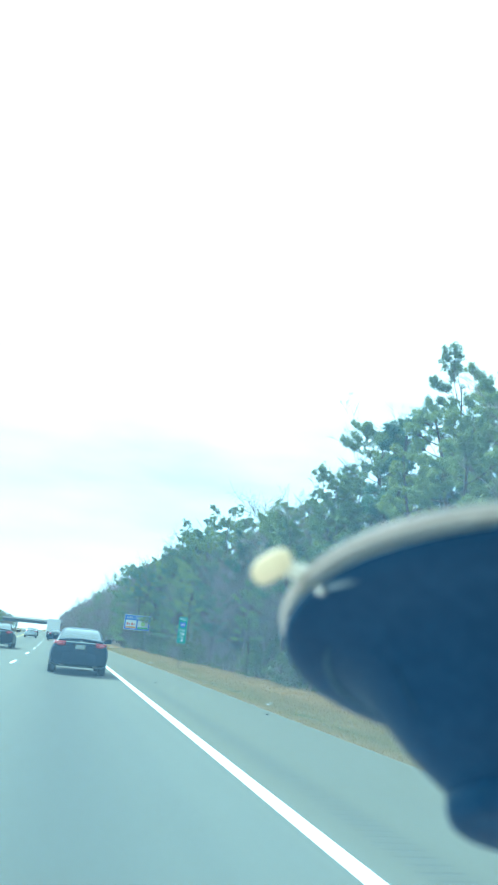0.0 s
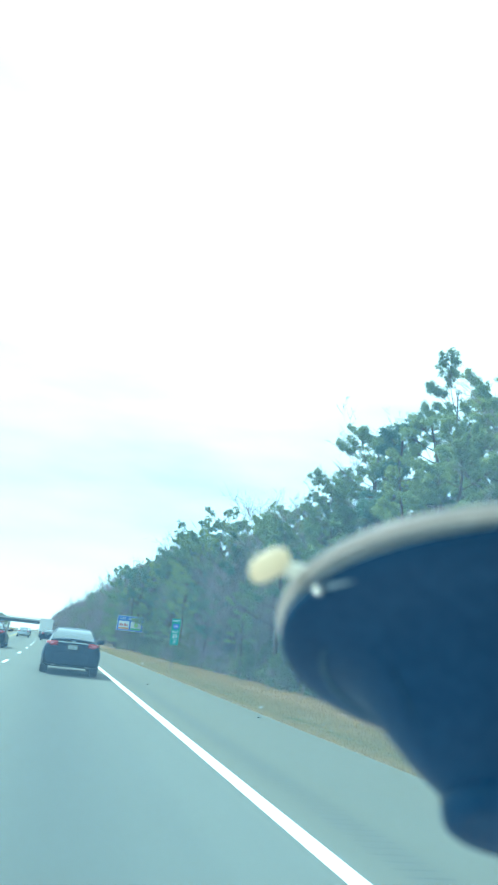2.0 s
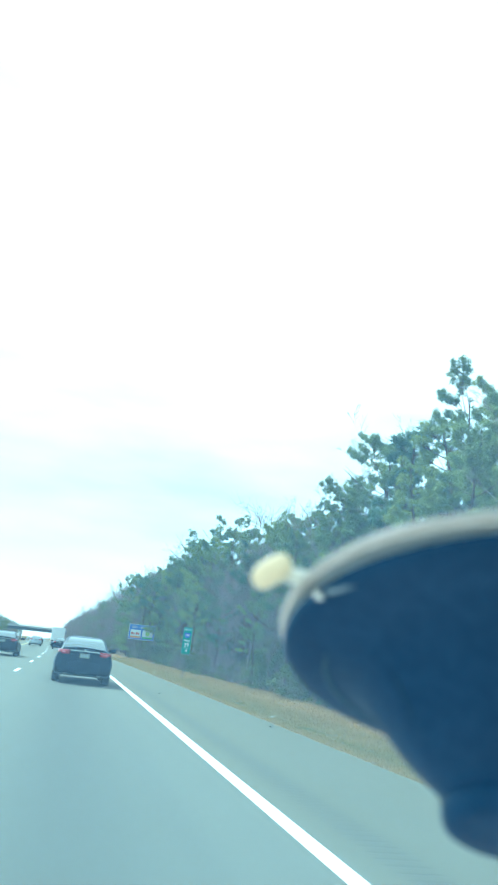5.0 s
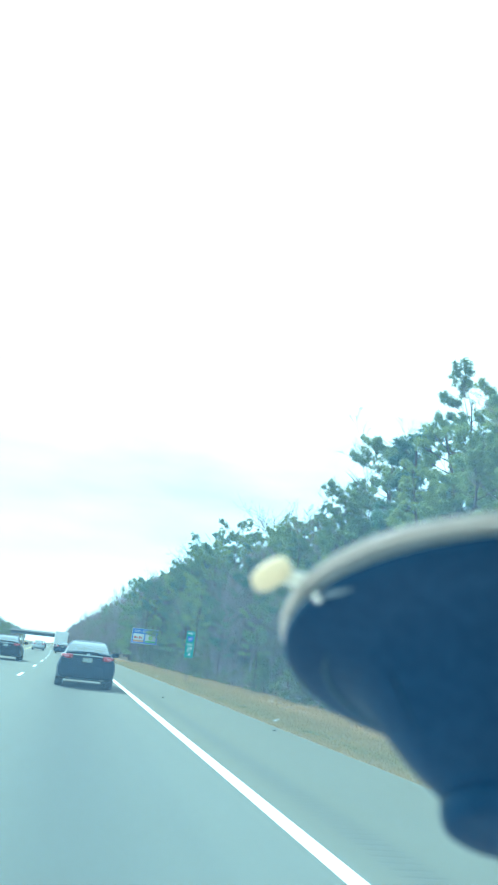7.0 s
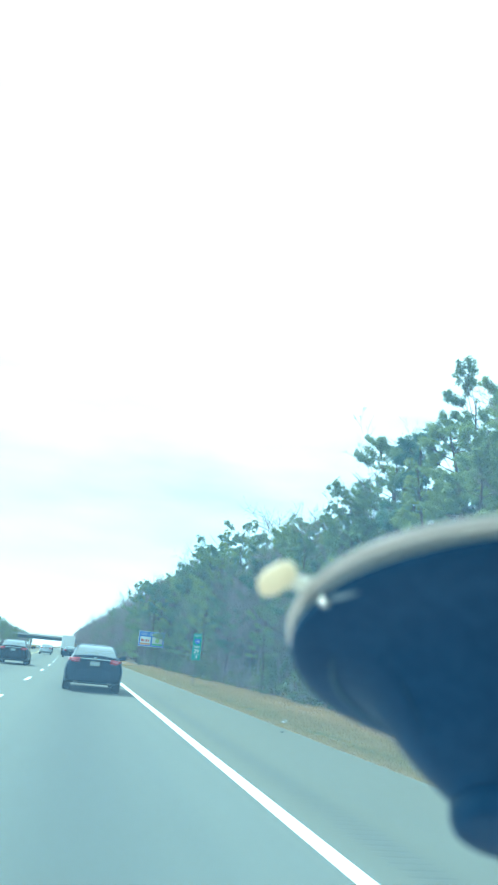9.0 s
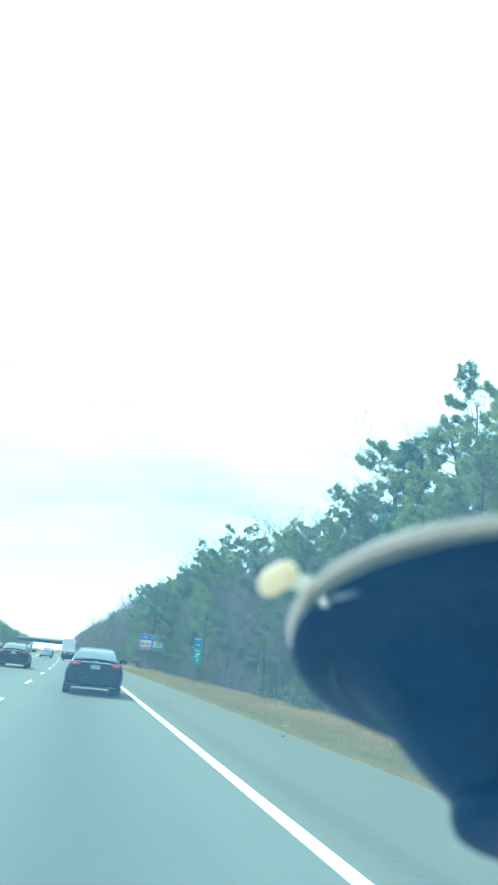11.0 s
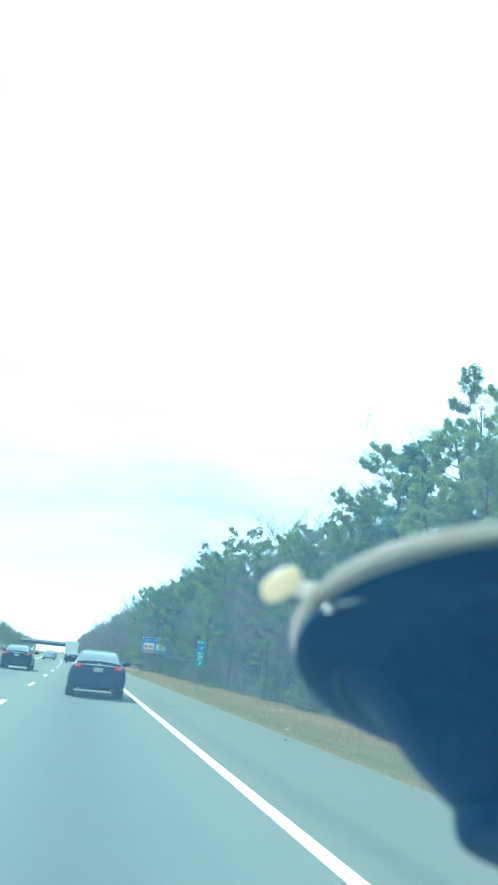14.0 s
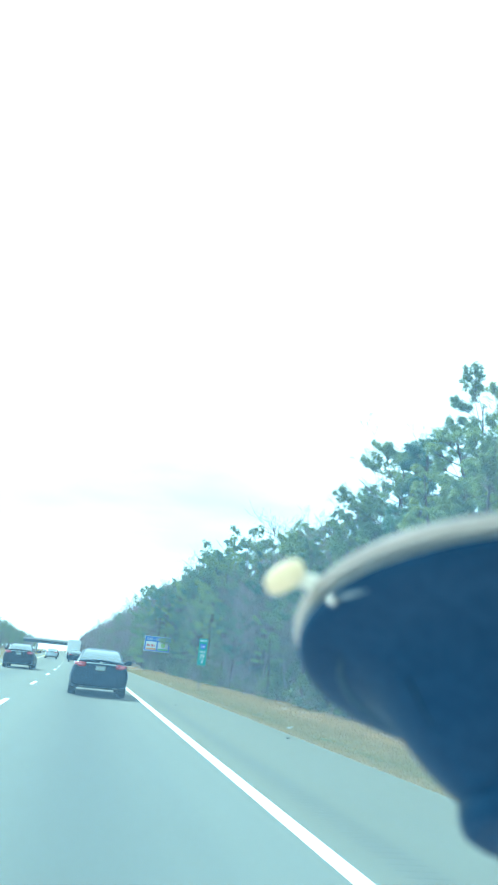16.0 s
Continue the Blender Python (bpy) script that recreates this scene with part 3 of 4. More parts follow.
sedan("black four-door saloon with lit-looking red tail lamps, driving ahead", BLACK_PAINT, on_road(0.60, 24.9))
sedan("dark grey saloon in the overtaking lane", DARK_PAINT, on_road(-3.75, 48.5))
sedan("silver saloon far ahead in the overtaking lane", SILVER_PAINT, on_road(-3.6, 118), False)
sedan("black saloon far ahead beside the lane dashes", BLACK_PAINT, on_road(-0.25, 104), False)
sedan("dark saloon far ahead behind a pale one", DARK_PAINT, on_road(-3.45, 158), False)
sedan("pale silver saloon near the bridge in the overtaking lane", SILVER_PAINT, on_road(-3.4, 205), False)


def box_truck(at):
    t = empty("box_truck", "white box truck with a plain square body, far ahead", "truck", "cars on the road", at)
    body = part("cargo_box", box(-1.2, 1.2, 0, 5.2, 1.0, 3.45, 0.05), WHITE_PAINT, t, "plain white cargo box")
    part("rear_door", box(-1.1, 1.1, -0.025, 0.0, 1.08, 3.3, 0.01), WHITE_PAINT, body)
    part("chassis", box(-0.45, 0.45, 0.1, 7.0, 0.62, 1.0, 0.03), SHELL, t)
    part("rear_bar", box(-1.1, 1.1, -0.05, 0.05, 0.5, 0.62, 0.02), SHELL, t)
    part("cab", rings([hull_ring(5.3, 1.05, 0.5, 2.4), hull_ring(6.3, 1.05, 0.45, 2.35), hull_ring(6.9, 1.02, 0.45, 1.4), hull_ring(7.2, 0.95, 0.5, 1.25)]), WHITE_PAINT, t, "white cab")
    for side in (-1, 1):
        part("tail_lamp", box(side * 0.98 - 0.07, side * 0.98 + 0.07, -0.04, 0.0, 0.78, 0.93, 0.01), RED_LENS, t, "red tail lamp")
        for y in (1.4, 6.2):
            wheel(t, side * 0.92, y, 0.42, 0.26)
    return t


box_truck(on_road(0.0, 150))

# ---- the bridge over the road ----


BRIDGE_Y = 380


def overpass(y):
    b = empty("road_bridge", "dark steel and concrete road bridge crossing the motorway", "bridge", at=pose(bend(y), y, -0.9, 0, 0, 3))
    part("deck", box(-46, 34, -5, 5, 6.05, 6.3, 0.04), CONCRETE, b, "concrete deck")
    for k in range(5):
        part("girder", box(-46, 34, -4.6 + 2.2 * k, -4.2 + 2.2 * k, 4.8, 6.05), STEEL_GREEN, b, "dark painted steel girder")
    for s in (-1, 1):
        par = part("parapet", box(-46, 34, s * 4.8 - 0.15, s * 4.8 + 0.15, 6.3, 6.85, 0.03), CONCRETE, b, "concrete parapet")
        part("railing", box(-46, 34, s * 4.8 - 0.03, s * 4.8 + 0.03, 7.30, 7.38), GALVANISED, par)
        for k in range(33):
            part("post", box(-45.5 + 2.45 * k, -45.42 + 2.45 * k, s * 4.8 - 0.04, s * 4.8 + 0.04, 6.85, 7.30), GALVANISED, par)
    for x in (-12.6, 9.5, -34):
        part("pier_cap", box(x - 0.5, x + 0.5, -5, 5, 4.1, 4.8, 0.05), CONCRETE, b)
        for q in (-3.4, 0, 3.4):
            part("pier", turned([(0.45, -0.3), (0.45, 4.1)], 16), CONCRETE, b, "round concrete pier", True).matrix_basis = pose(x, q, 0)
    for x0, x1 in ((-62, -44), (32, 50)):
        part("abutment", rings([[(x0, -9, -0.5), (x1, -9, -0.5), (x1, 9, -0.5), (x0, 9, -0.5)], [(x0, -5, 6.2), ((x0 if x0 > 0 else x1 - 3) if x0 < 0 else x0 + 3, -5, 6.2), ((x1 - 3) if x0 < 0 else x0 + 3, 5, 6.2), (x0, 5, 6.2)]]), SOIL, b, "grassed earth abutment")
    return b


overpass(BRIDGE_Y)


def guard_rail(y0, y1, u):
    g = empty("guard_rail", "galvanised steel crash barrier beside the median", "guard rail")
    ys = list(np.arange(y0, y1, 4.0))
    prof = [(0, 0.45), (0.05, 0.50), (0, 0.57), (0.0, 0.60), (0.05, 0.67), (0, 0.74), (-0.02, 0.74), (-0.02, 0.45)]
    part("beam", rings([[(u + bend(y) + a, y, z) for a, z in prof] for y in ys]), GALVANISED, g)
    for y in ys[::1]:
        part("post", box(u + bend(y) - 0.12, u + bend(y) - 0.03, y - 0.05, y + 0.05, -0.2, 0.70), GALVANISED, g)


guard_rail(300, 460, -8.2)

# ---- woods ----


def tube_set():
    return {"v": [], "f": []}


def tube(ts, pts, radii, sides):
    """Adds a tapered tube through pts to a set."""
    base = sum(len(q) for q in ts["v"])
    pts = np.asarray(pts, float)
    n = len(pts)
    d = np.gradient(pts, axis=0)
    d /= np.linalg.norm(d, axis=1)[:, None] + 1e-9
    ref = np.array([0.31, 0.77, 0.2]) if abs(d[0][2]) > 0.7 else np.array([0.1, 0.2, 1.0])
    u = np.cross(d, ref)
    u /= np.linalg.norm(u, axis=1)[:, None] + 1e-9
    w = np.cross(d, u)
    a = np.arange(sides) * 2 * np.pi / sides
    ring = (np.cos(a)[None, :, None] * u[:, None] + np.sin(a)[None, :, None] * w[:, None]) * np.asarray(radii)[:, None, None] + pts[:, None]
    ts["v"].append(ring.reshape(-1, 3))
    for i in range(n - 1):
        for j in range(sides):
            k = (j + 1) % sides
            ts["f"].append((base + i * sides + j, base + i * sides + k, base + (i + 1) * sides + k, base + (i + 1) * sides + j))
    ts["f"].append(tuple(base + (n - 1) * sides + j for j in range(sides)))


def needle_tufts(rng, centres, outward, blades, length, width):
    """Round tufts of needles: half of the blades fan out from the shoot, half lie across the tuft's outside."""
    m = len(centres)
    c = np.repeat(np.asarray(centres), blades, axis=0)
    o = np.repeat(np.asarray(outward), blades, axis=0)
    d = rng.normal(size=(m * blades, 3)) * 0.62 + o * 0.50 + np.array([0, 0, 0.20])
    d /= np.linalg.norm(d, axis=1)[:, None]
    s = np.cross(d, rng.normal(size=d.shape))
    s /= np.linalg.norm(s, axis=1)[:, None] + 1e-9
    ln = length * rng.uniform(0.7, 1.1, size=(m * blades, 1)) * np.repeat(rng.uniform(0.75, 1.3, size=(m, 1)), blades, axis=0)
    c = c + rng.normal(size=c.shape) * length * 0.12
    fan = np.stack([c - s * width * 0.5, c + s * width * 0.5, c + d * ln], axis=1)
    mid = c + d * ln * 0.72
    along = np.cross(d, s) * length * 0.42 + d * length * 0.16
    skin = np.stack([mid - s * width * 0.8 - along, mid + s * width * 0.8 - along, mid + along * 1.2], axis=1)
    v = np.where((rng.random(m * blades) < 0.55)[:, None, None], fan, skin).reshape(-1, 3)
    f = np.arange(len(v)).reshape(-1, 3)
    return v, f


def pine_arrays(seed, h, low, spread, limbs, blades, length, width, sides=7, form="round", shoots=1.0, thin=0.0, inner=0.25, gap=0.24):
    """A pine: trunk, limbs, branchlets, and a tuft at every shoot. thin: share of the limbs that are dead and bare;
    inner: where along a limb its shoots begin; gap: from tuft to tuft."""
    rng = np.random.default_rng(seed)
    ts = tube_set()
    zz = np.linspace(0, 1, 8)
    lean = rng.normal(size=2) * 0.03 * h
    wob = np.cumsum(rng.normal(size=(8, 2)) * 0.010 * h, axis=0)
    trunk = np.c_[lean[0] * zz ** 2 + wob[:, 0] * zz, lean[1] * zz ** 2 + wob[:, 1] * zz, zz * h * 0.97 - 0.15]
    tube(ts, trunk, 0.012 * h * (1 - zz) ** 0.85 + 0.015, sides)
    centres, outs = [], []
    for k in range(limbs):
        f = low + (0.99 - low) * ((k + rng.uniform(0, 1)) / limbs) ** 0.9
        root = np.array([np.interp(f, zz, trunk[:, i]) for i in range(3)])
        az = k * 2.4 + rng.normal() * 0.5
        g = (f - low) / (1 - low)
        if form == "round":
            reach = spread * (0.30 + 0.75 * math.sin(math.pi * (0.22 + 0.70 * g))) * rng.uniform(0.5, 1.25)
        else:
            reach = spread * (1.08 - 0.92 * g) * rng.uniform(0.65, 1.15)
        up = rng.uniform(-0.08, 0.40) + (0.75 if form == "round" else 0.35) * g
        dirv = np.array([math.cos(az), math.sin(az), up])
        dirv /= np.linalg.norm(dirv)
        q = np.linspace(0, 1, 5)[:, None]
        across = np.array([-math.sin(az), math.cos(az), 0])
        limb = root + dirv * q * reach + across * rng.normal() * 0.18 * q ** 2 * reach + np.array([0, 0, 0.22 * reach]) * q ** 2 - np.array([0, 0, 0.14 * reach]) * q
        tube(ts, limb, (0.0050 * h * (1 - f) + 0.012) * (1 - 0.8 * q[:, 0]), 4)
        dead = rng.random() < thin * (1 - g) * 2
        for j in range(max(3, int(shoots * (2.5 + reach / 0.24)))):
            t = 1.0 if j == 0 else rng.uniform(inner, 1.0) ** 0.75
            p = np.array([np.interp(t, q[:, 0], limb[:, i]) for i in range(3)])
            d = dirv * rng.uniform(0.3, 1.0) + across * rng.choice((-1, 1)) * rng.uniform(0.3, 1.0) * (j > 0) + np.array([0, 0, rng.uniform(-0.1, 0.55)])
            d /= np.linalg.norm(d)
            ln = (0.12 + reach * 0.30 * (1.15 - 0.75 * t)) * rng.uniform(0.6, 1.3)
            c = p + d * ln
            if sides > 6 or dead:
                tube(ts, [p, c], [0.011, 0.004], 3)
            if dead:
                continue
            centres.append(c)
            outs.append(d)
            for step in np.arange(gap, ln, gap):
                centres.append(p + d * step + rng.normal(size=3) * 0.05 + np.array([0, 0, 0.03]))
                outs.append(d)
    centres.append(trunk[-1])
    outs.append(np.array([0, 0, 1.0]))
    v, f = needle_tufts(rng, centres, outs, blades, length, width)
    return np.concatenate(ts["v"]), ts["f"], v, f


def bare_arrays(seed, h, first, depth, sides=5, stems=1, boughs=(11, 16), fine=(6, 10), sprays=4, width=0.010):
    """A leafless tree: tapered limbs to the given depth, then sprays of slim twigs."""
    rng = np.random.default_rng(seed)
    ts = tube_set()
    roots, ways, lens = [], [], []

    def grow(p, d, ln, r, level):
        k = 5 if level == 0 else 3
        pts = [p]
        dd = d.copy()
        for i in range(k):
            dd = dd + rng.normal(size=3) * (0.05 + 0.06 * level) + np.array([0, 0, 0.06])
            dd /= np.linalg.norm(dd)
            pts.append(pts[-1] + dd * ln / k)
        tube(ts, pts, r * np.linspace(1, 0.28, k + 1), max(3, sides - level))
        last = level + 1 >= depth
        n = int(rng.integers(*boughs)) if level == 0 else int(rng.integers(*fine))
        for i in range(n):
            s = rng.uniform(first if level == 0 else 0.2, 1.0)
            a = min(int(s * k), k - 1)
            q = pts[a] + (pts[a + 1] - pts[a]) * (s * k - a)
            side = rng.normal(size=3)
            side -= dd * (side @ dd)
            side /= np.linalg.norm(side)
            nd = dd * rng.uniform(0.6, 1.1) + side * rng.uniform(0.45, 0.95) + np.array([0, 0, 0.12])
            nd /= np.linalg.norm(nd)
            nl = ln * rng.uniform(0.28, 0.5) * (1.15 - 0.45 * s)
            if last:
                roots.append(q)
                ways.append(nd)
                lens.append(nl)
            else:
                grow(q, nd, nl, max(r * (1 - 0.65 * s) * 0.42, 0.006), level + 1)

    for _ in range(stems):
        lean = np.array([rng.normal() * (0.05 if stems == 1 else 0.4), rng.normal() * (0.05 if stems == 1 else 0.4), 1.0])
        root = np.array([0, 0, -0.12]) if stems == 1 else np.array([rng.normal() * 0.35, rng.normal() * 0.35, -0.1])
        grow(root, lean / np.linalg.norm(lean), h * rng.uniform(0.8, 1.0), 0.0085 * h if stems == 1 else 0.012, 0)
    p, d, ln = np.array(roots), np.array(ways), np.array(lens)[:, None]
    m = len(p)
    a = np.repeat(np.arange(m), sprays)
    t = rng.uniform(0.15, 0.95, size=(len(a), 1))
    sd = d[a] * 0.8 + rng.normal(size=(len(a), 3)) * 0.45 + np.array([0, 0, 0.15])
    sd /= np.linalg.norm(sd, axis=1)[:, None]
    p, d, ln = np.concatenate([p, p[a] + d[a] * ln[a] * t]), np.concatenate([d, sd]), np.concatenate([ln, ln[a] * rng.uniform(0.35, 0.75, size=(len(a), 1))])
    s = np.cross(d, rng.normal(size=d.shape))
    s /= np.linalg.norm(s, axis=1)[:, None] + 1e-9
    w = np.concatenate([np.full((m, 1), width), np.full((len(a), 1), width * 0.7)])
    tv = np.stack([p - s * w * 0.5, p + s * w * 0.5, p + d * ln], axis=1).reshape(-1, 3)
    return np.concatenate(ts["v"]), ts["f"], tv, np.arange(len(tv)).reshape(-1, 3)


PINES, SLIM_PINES, BARES, SLIM_BARES, SHRUBS, SCRUBS, CEDARS = [], [], [], [], [], [], []


def stock_mesh(name, v, f, mat):
    me = bpy.data.meshes.new(name)
    me.from_pydata(v.tolist(), [], [list(map(int, q)) for q in f])
    me.materials.append(mat)
    return name, me


def stock_tree(h, arrays, names, mats):
    tv, tf, cv, cf = arrays
    return h, [stock_mesh(names[0], tv, tf, mats[0]), stock_mesh(names[1], cv, cf, mats[1])]


for seed, (h, low, spread, limbs, form, thin) in enumerate([(9.0, 0.34, 1.7, 40, "round", 0.15), (10.5, 0.42, 2.0, 42, "round", 0.25), (8.0, 0.16, 1.9, 44, "cone", 0.1), (11.5, 0.48, 2.2, 38, "round", 0.35), (6.0, 0.06, 1.7, 38, "cone", 0.0), (9.5, 0.38, 1.9, 36, "round", 0.3), (10.0, 0.30, 1.9, 48, "cone", 0.3)]):
    PINES.append(stock_tree(h, pine_arrays(100 + seed, h, low, spread * 1.12, int(limbs * 0.74), 30, 0.145, 0.021, 7, form, 2.1, thin, 0.46, 0.22), ("trunk", "crown"), (BARK, NEEDLES)))
    SLIM_PINES.append(stock_tree(h, pine_arrays(130 + seed, h, low, spread * 1.12, int(limbs * 0.66), 13, 0.165, 0.042, 5, form, 2.0, thin, 0.44, 0.22), ("trunk", "crown"), (BARK, NEEDLES)))
for seed, (h, first, boughs) in enumerate([(9.5, 0.22, (16, 22)), (8.0, 0.15, (16, 22)), (11.0, 0.34, (14, 20)), (6.5, 0.12, (14, 20)), (9.0, 0.18, (18, 24)), (9.5, 0.62, (9, 13)), (8.5, 0.55, (9, 13))]):
    BARES.append(stock_tree(h, bare_arrays(200 + seed, h, first, 3, 5, 1, boughs, (6, 10), 3, 0.015), ("trunk", "twigs"), (GREY_BARK, TWIGS)))
    SLIM_BARES.append(stock_tree(h, bare_arrays(230 + seed, h, first, 2, 4, 1, (22, 30), (11, 16), 4, 0.026), ("trunk", "twigs"), (GREY_BARK, TWIGS)))
for seed in range(3):
    SHRUBS.append(stock_tree(2.2, bare_arrays(300 + seed, 2.2, 0.10, 1, 3, 9, (14, 20), (5, 7), 5, 0.012), ("stems", "twigs"), (GREY_BARK, TWIGS)))
    SCRUBS.append(stock_tree(2.0, pine_arrays(400 + seed, 2.0, 0.02, 1.0, 24, 16, 0.17, 0.036, 4, "cone", 1.0), ("stems", "leaves"), (BARK, SCRUB)))
CEDARS.append(stock_tree(7.0, pine_arrays(450, 7.0, 0.04, 0.85, 90, 14, 0.13, 0.030, 5, "cone", 1.1), ("trunk", "crown"), (BARK, CEDAR_NEEDLES)))


def plant(kind, which, u, y, height, turn):
    name, label, cat, group, stock = {
        "pine": ("pine_tree", "dark green pitch pine with an open, tufted crown", "tree", "roadside pines", PINES if y < 31 else SLIM_PINES),
        "cedar": ("cedar_tree", "narrow dark red cedar rising like a spire from the wood", "tree", "roadside cedars", CEDARS),
        "bare": ("bare_tree", "leafless grey-brown deciduous tree at the wood's edge", "tree", "bare trees", BARES if y < 46 else SLIM_BARES),
        "shrub": ("bare_shrub", "leafless grey undergrowth shrub on the verge", "shrub", "bare shrubs", SHRUBS),
        "scrub": ("evergreen_shrub", "low yellow-green evergreen shrub at the wood's edge", "shrub", "evergreen shrubs", SCRUBS)}[kind]
    h, meshes = stock[which % len(stock)]
    ob = empty(name, label, cat, group)
    s = height / h
    for nm, me in meshes:
        c = new(nm, me)
        c.parent = ob
    ob.matrix_world = pose(u + bend(y), y, rise(u), 0, 0, turn) @ Matrix.Diagonal((s * random.uniform(0.9, 1.1), s * random.uniform(0.9, 1.1), s, 1))


def pine_share(y):
    """The wood changes along the road: pines, then mostly bare trees, then pines again."""
    return float(np.interp(y, (12, 20, 26, 31, 38, 48, 60, 85, 105), (0.92, 0.86, 0.70, 0.48, 0.44, 0.64, 0.84, 0.82, 0.62)))


def right_woods():
    rnd = random.Random(5)
    # belts: distance from the camera's line, height, spacing along the road, change of the pines' share
    for u0, jitter, h0, h1, step, more in ((8.6, 0.35, 3.6, 6.4, 3.6, -0.20), (9.3, 0.6, 3.6, 6.8, 2.0, -0.08), (11.0, 0.9, 7.0, 9.4, 2.0, 0.0), (13.6, 1.0, 8.6, 11.2, 2.3, 0.06), (17.0, 1.4, 10.0, 13.0, 2.8, 0.10)):
        y = 9.0 + u0 * 0.35
        while y < 105:
            u = u0 + rnd.uniform(-jitter, jitter)
            pine = rnd.random() < pine_share(y) + more
            tall = (1.0 + 0.16 * min(1.0, max(0.0, (y - 35) / 50))) * (1.0 + 0.26 * noise.noise((y * 0.11, u * 0.05, 4.0)))
            size = rnd.uniform(h0 * 0.92, h1 * 1.07) * tall * ((0.98 if y < 32 else 0.94) if pine else (1.02 if y < 30 else 1.0))
            if not (70 < y < 86 and u < 10.2):
                plant("pine" if pine else "bare", rnd.randrange(35), u, y, size, rnd.uniform(0, 360))
            y += step * rnd.uniform(0.7, 1.35) * (1 + y / 160)
    for u, y, h in ((10.2, 28.5, 8.0), (10.0, 44.0, 7.4)):
        plant("cedar", 0, u, y, h, rnd.uniform(0, 360))
    for u0, spread in ((8.15, 0.3), (9.6, 0.7), (11.2, 0.7), (13.0, 1.0)):
        y = 10.0 + u0 * 0.3
        while y < 95:
            if not (72 < y < 86 and u0 < 9):
                plant("shrub" if rnd.random() < 0.42 else "scrub", rnd.randrange(3), u0 + rnd.uniform(-spread, spread), y, rnd.uniform(0.6, 1.5) if u0 < 9 else rnd.uniform(1.0, 2.4) + 0.14 * (u0 - 8.5), rnd.uniform(0, 360))
            y += rnd.uniform(0.7, 1.7) * (1 + y / 110)


right_woods()


def far_wood(name, label, spots, seed):
    """Many simplified trees joined into one."""
    rnd = random.Random(seed)
    stock = []
    quads = lambda tf: np.array([q for q in tf if len(q) == 4])
    for k in range(4):
        tv, tf, cv, cf = pine_arrays(500 + seed * 10 + k, 10.0, 0.15 + 0.08 * k, 2.0, 22, 5, 0.36, 0.165, 3, ("cone", "round")[k % 2], 0.6, 0.0, 0.4)
        stock.append((10.0, tv, quads(tf), cv, cf))
    for k in range(3):
        tv, tf, cv, cf = bare_arrays(600 + seed * 10 + k, 10.0, 0.2, 1, 4, 1, (60, 80), (9, 13), 5, 0.08)
        stock.append((10.0, tv, quads(tf), cv, cf))
    vs, fs, idx, base = [], [], [], 0
    for u, y, h, kind in spots:
        hh, tv, tf, cv, cf = stock[rnd.randrange(4) if kind else 4 + rnd.randrange(3)]
        s, a = h / hh, rnd.uniform(0, 6.28)
        rot = np.array([[math.cos(a), -math.sin(a), 0], [math.sin(a), math.cos(a), 0], [0, 0, 1]]) * s
        at = np.array([u + bend(y), y, rise(u)])
        for v, f, m in ((tv, tf, 0 if kind else 2), (cv, cf, 1 if kind else 3)):
            if len(v):
                vs.append(v @ rot.T + at)
                fs += (f + base).tolist()
                idx += [m] * len(f)
                base += len(v)
    ob = soup(name, np.concatenate(vs), fs, [BARK, FAR_NEEDLES, GREY_BARK, TWIGS], index=idx)
    return tagged(ob, label, "woods", kind="stuff")


def far_spots(seed, y0, y1, belts, step, share):
    rnd = random.Random(seed)
    out = []
    for u0, h0, h1 in belts:
        y = y0
        while y < y1:
            if abs(y - BRIDGE_Y) > 12:
                out.append((u0 + rnd.uniform(-1.2, 1.2), y, rnd.uniform(h0, h1), rnd.random() < share(y)))
            y += step * rnd.uniform(0.6, 1.4) * (0.6 + y / 250)
    return out


far_wood("far_woods", "distant mixed pine and bare woods along the motorway", far_spots(11, 100, 520, ((8.7, 2.4, 4.2), (9.6, 6, 9), (11.5, 9, 12), (14.5, 11, 14), (19, 13, 16)), 3.7, lambda y: 0.62 if y < 150 else 0.14) + far_spots(13, 4, 112, ((21, 3.5, 6), (24, 9, 12)), 2.8, lambda y: 0.6) + far_spots(14, 52, 175, ((15.2, 4.5, 7.5), (18.6, 5, 8)), 3.4, lambda y: 0.85) + far_spots(15, 87, 210, ((10.4, 2.5, 4.2), (12.8, 3, 5)), 3.2, lambda y: 0.8), 1)
far_wood("median_woods", "distant woods in the wide grass median", far_spots(12, 175, 640, ((-19.5, 6, 8), (-23, 8, 10), (-28, 10, 12), (-35, 11, 13)), 4.6, lambda y: 0.55), 2)


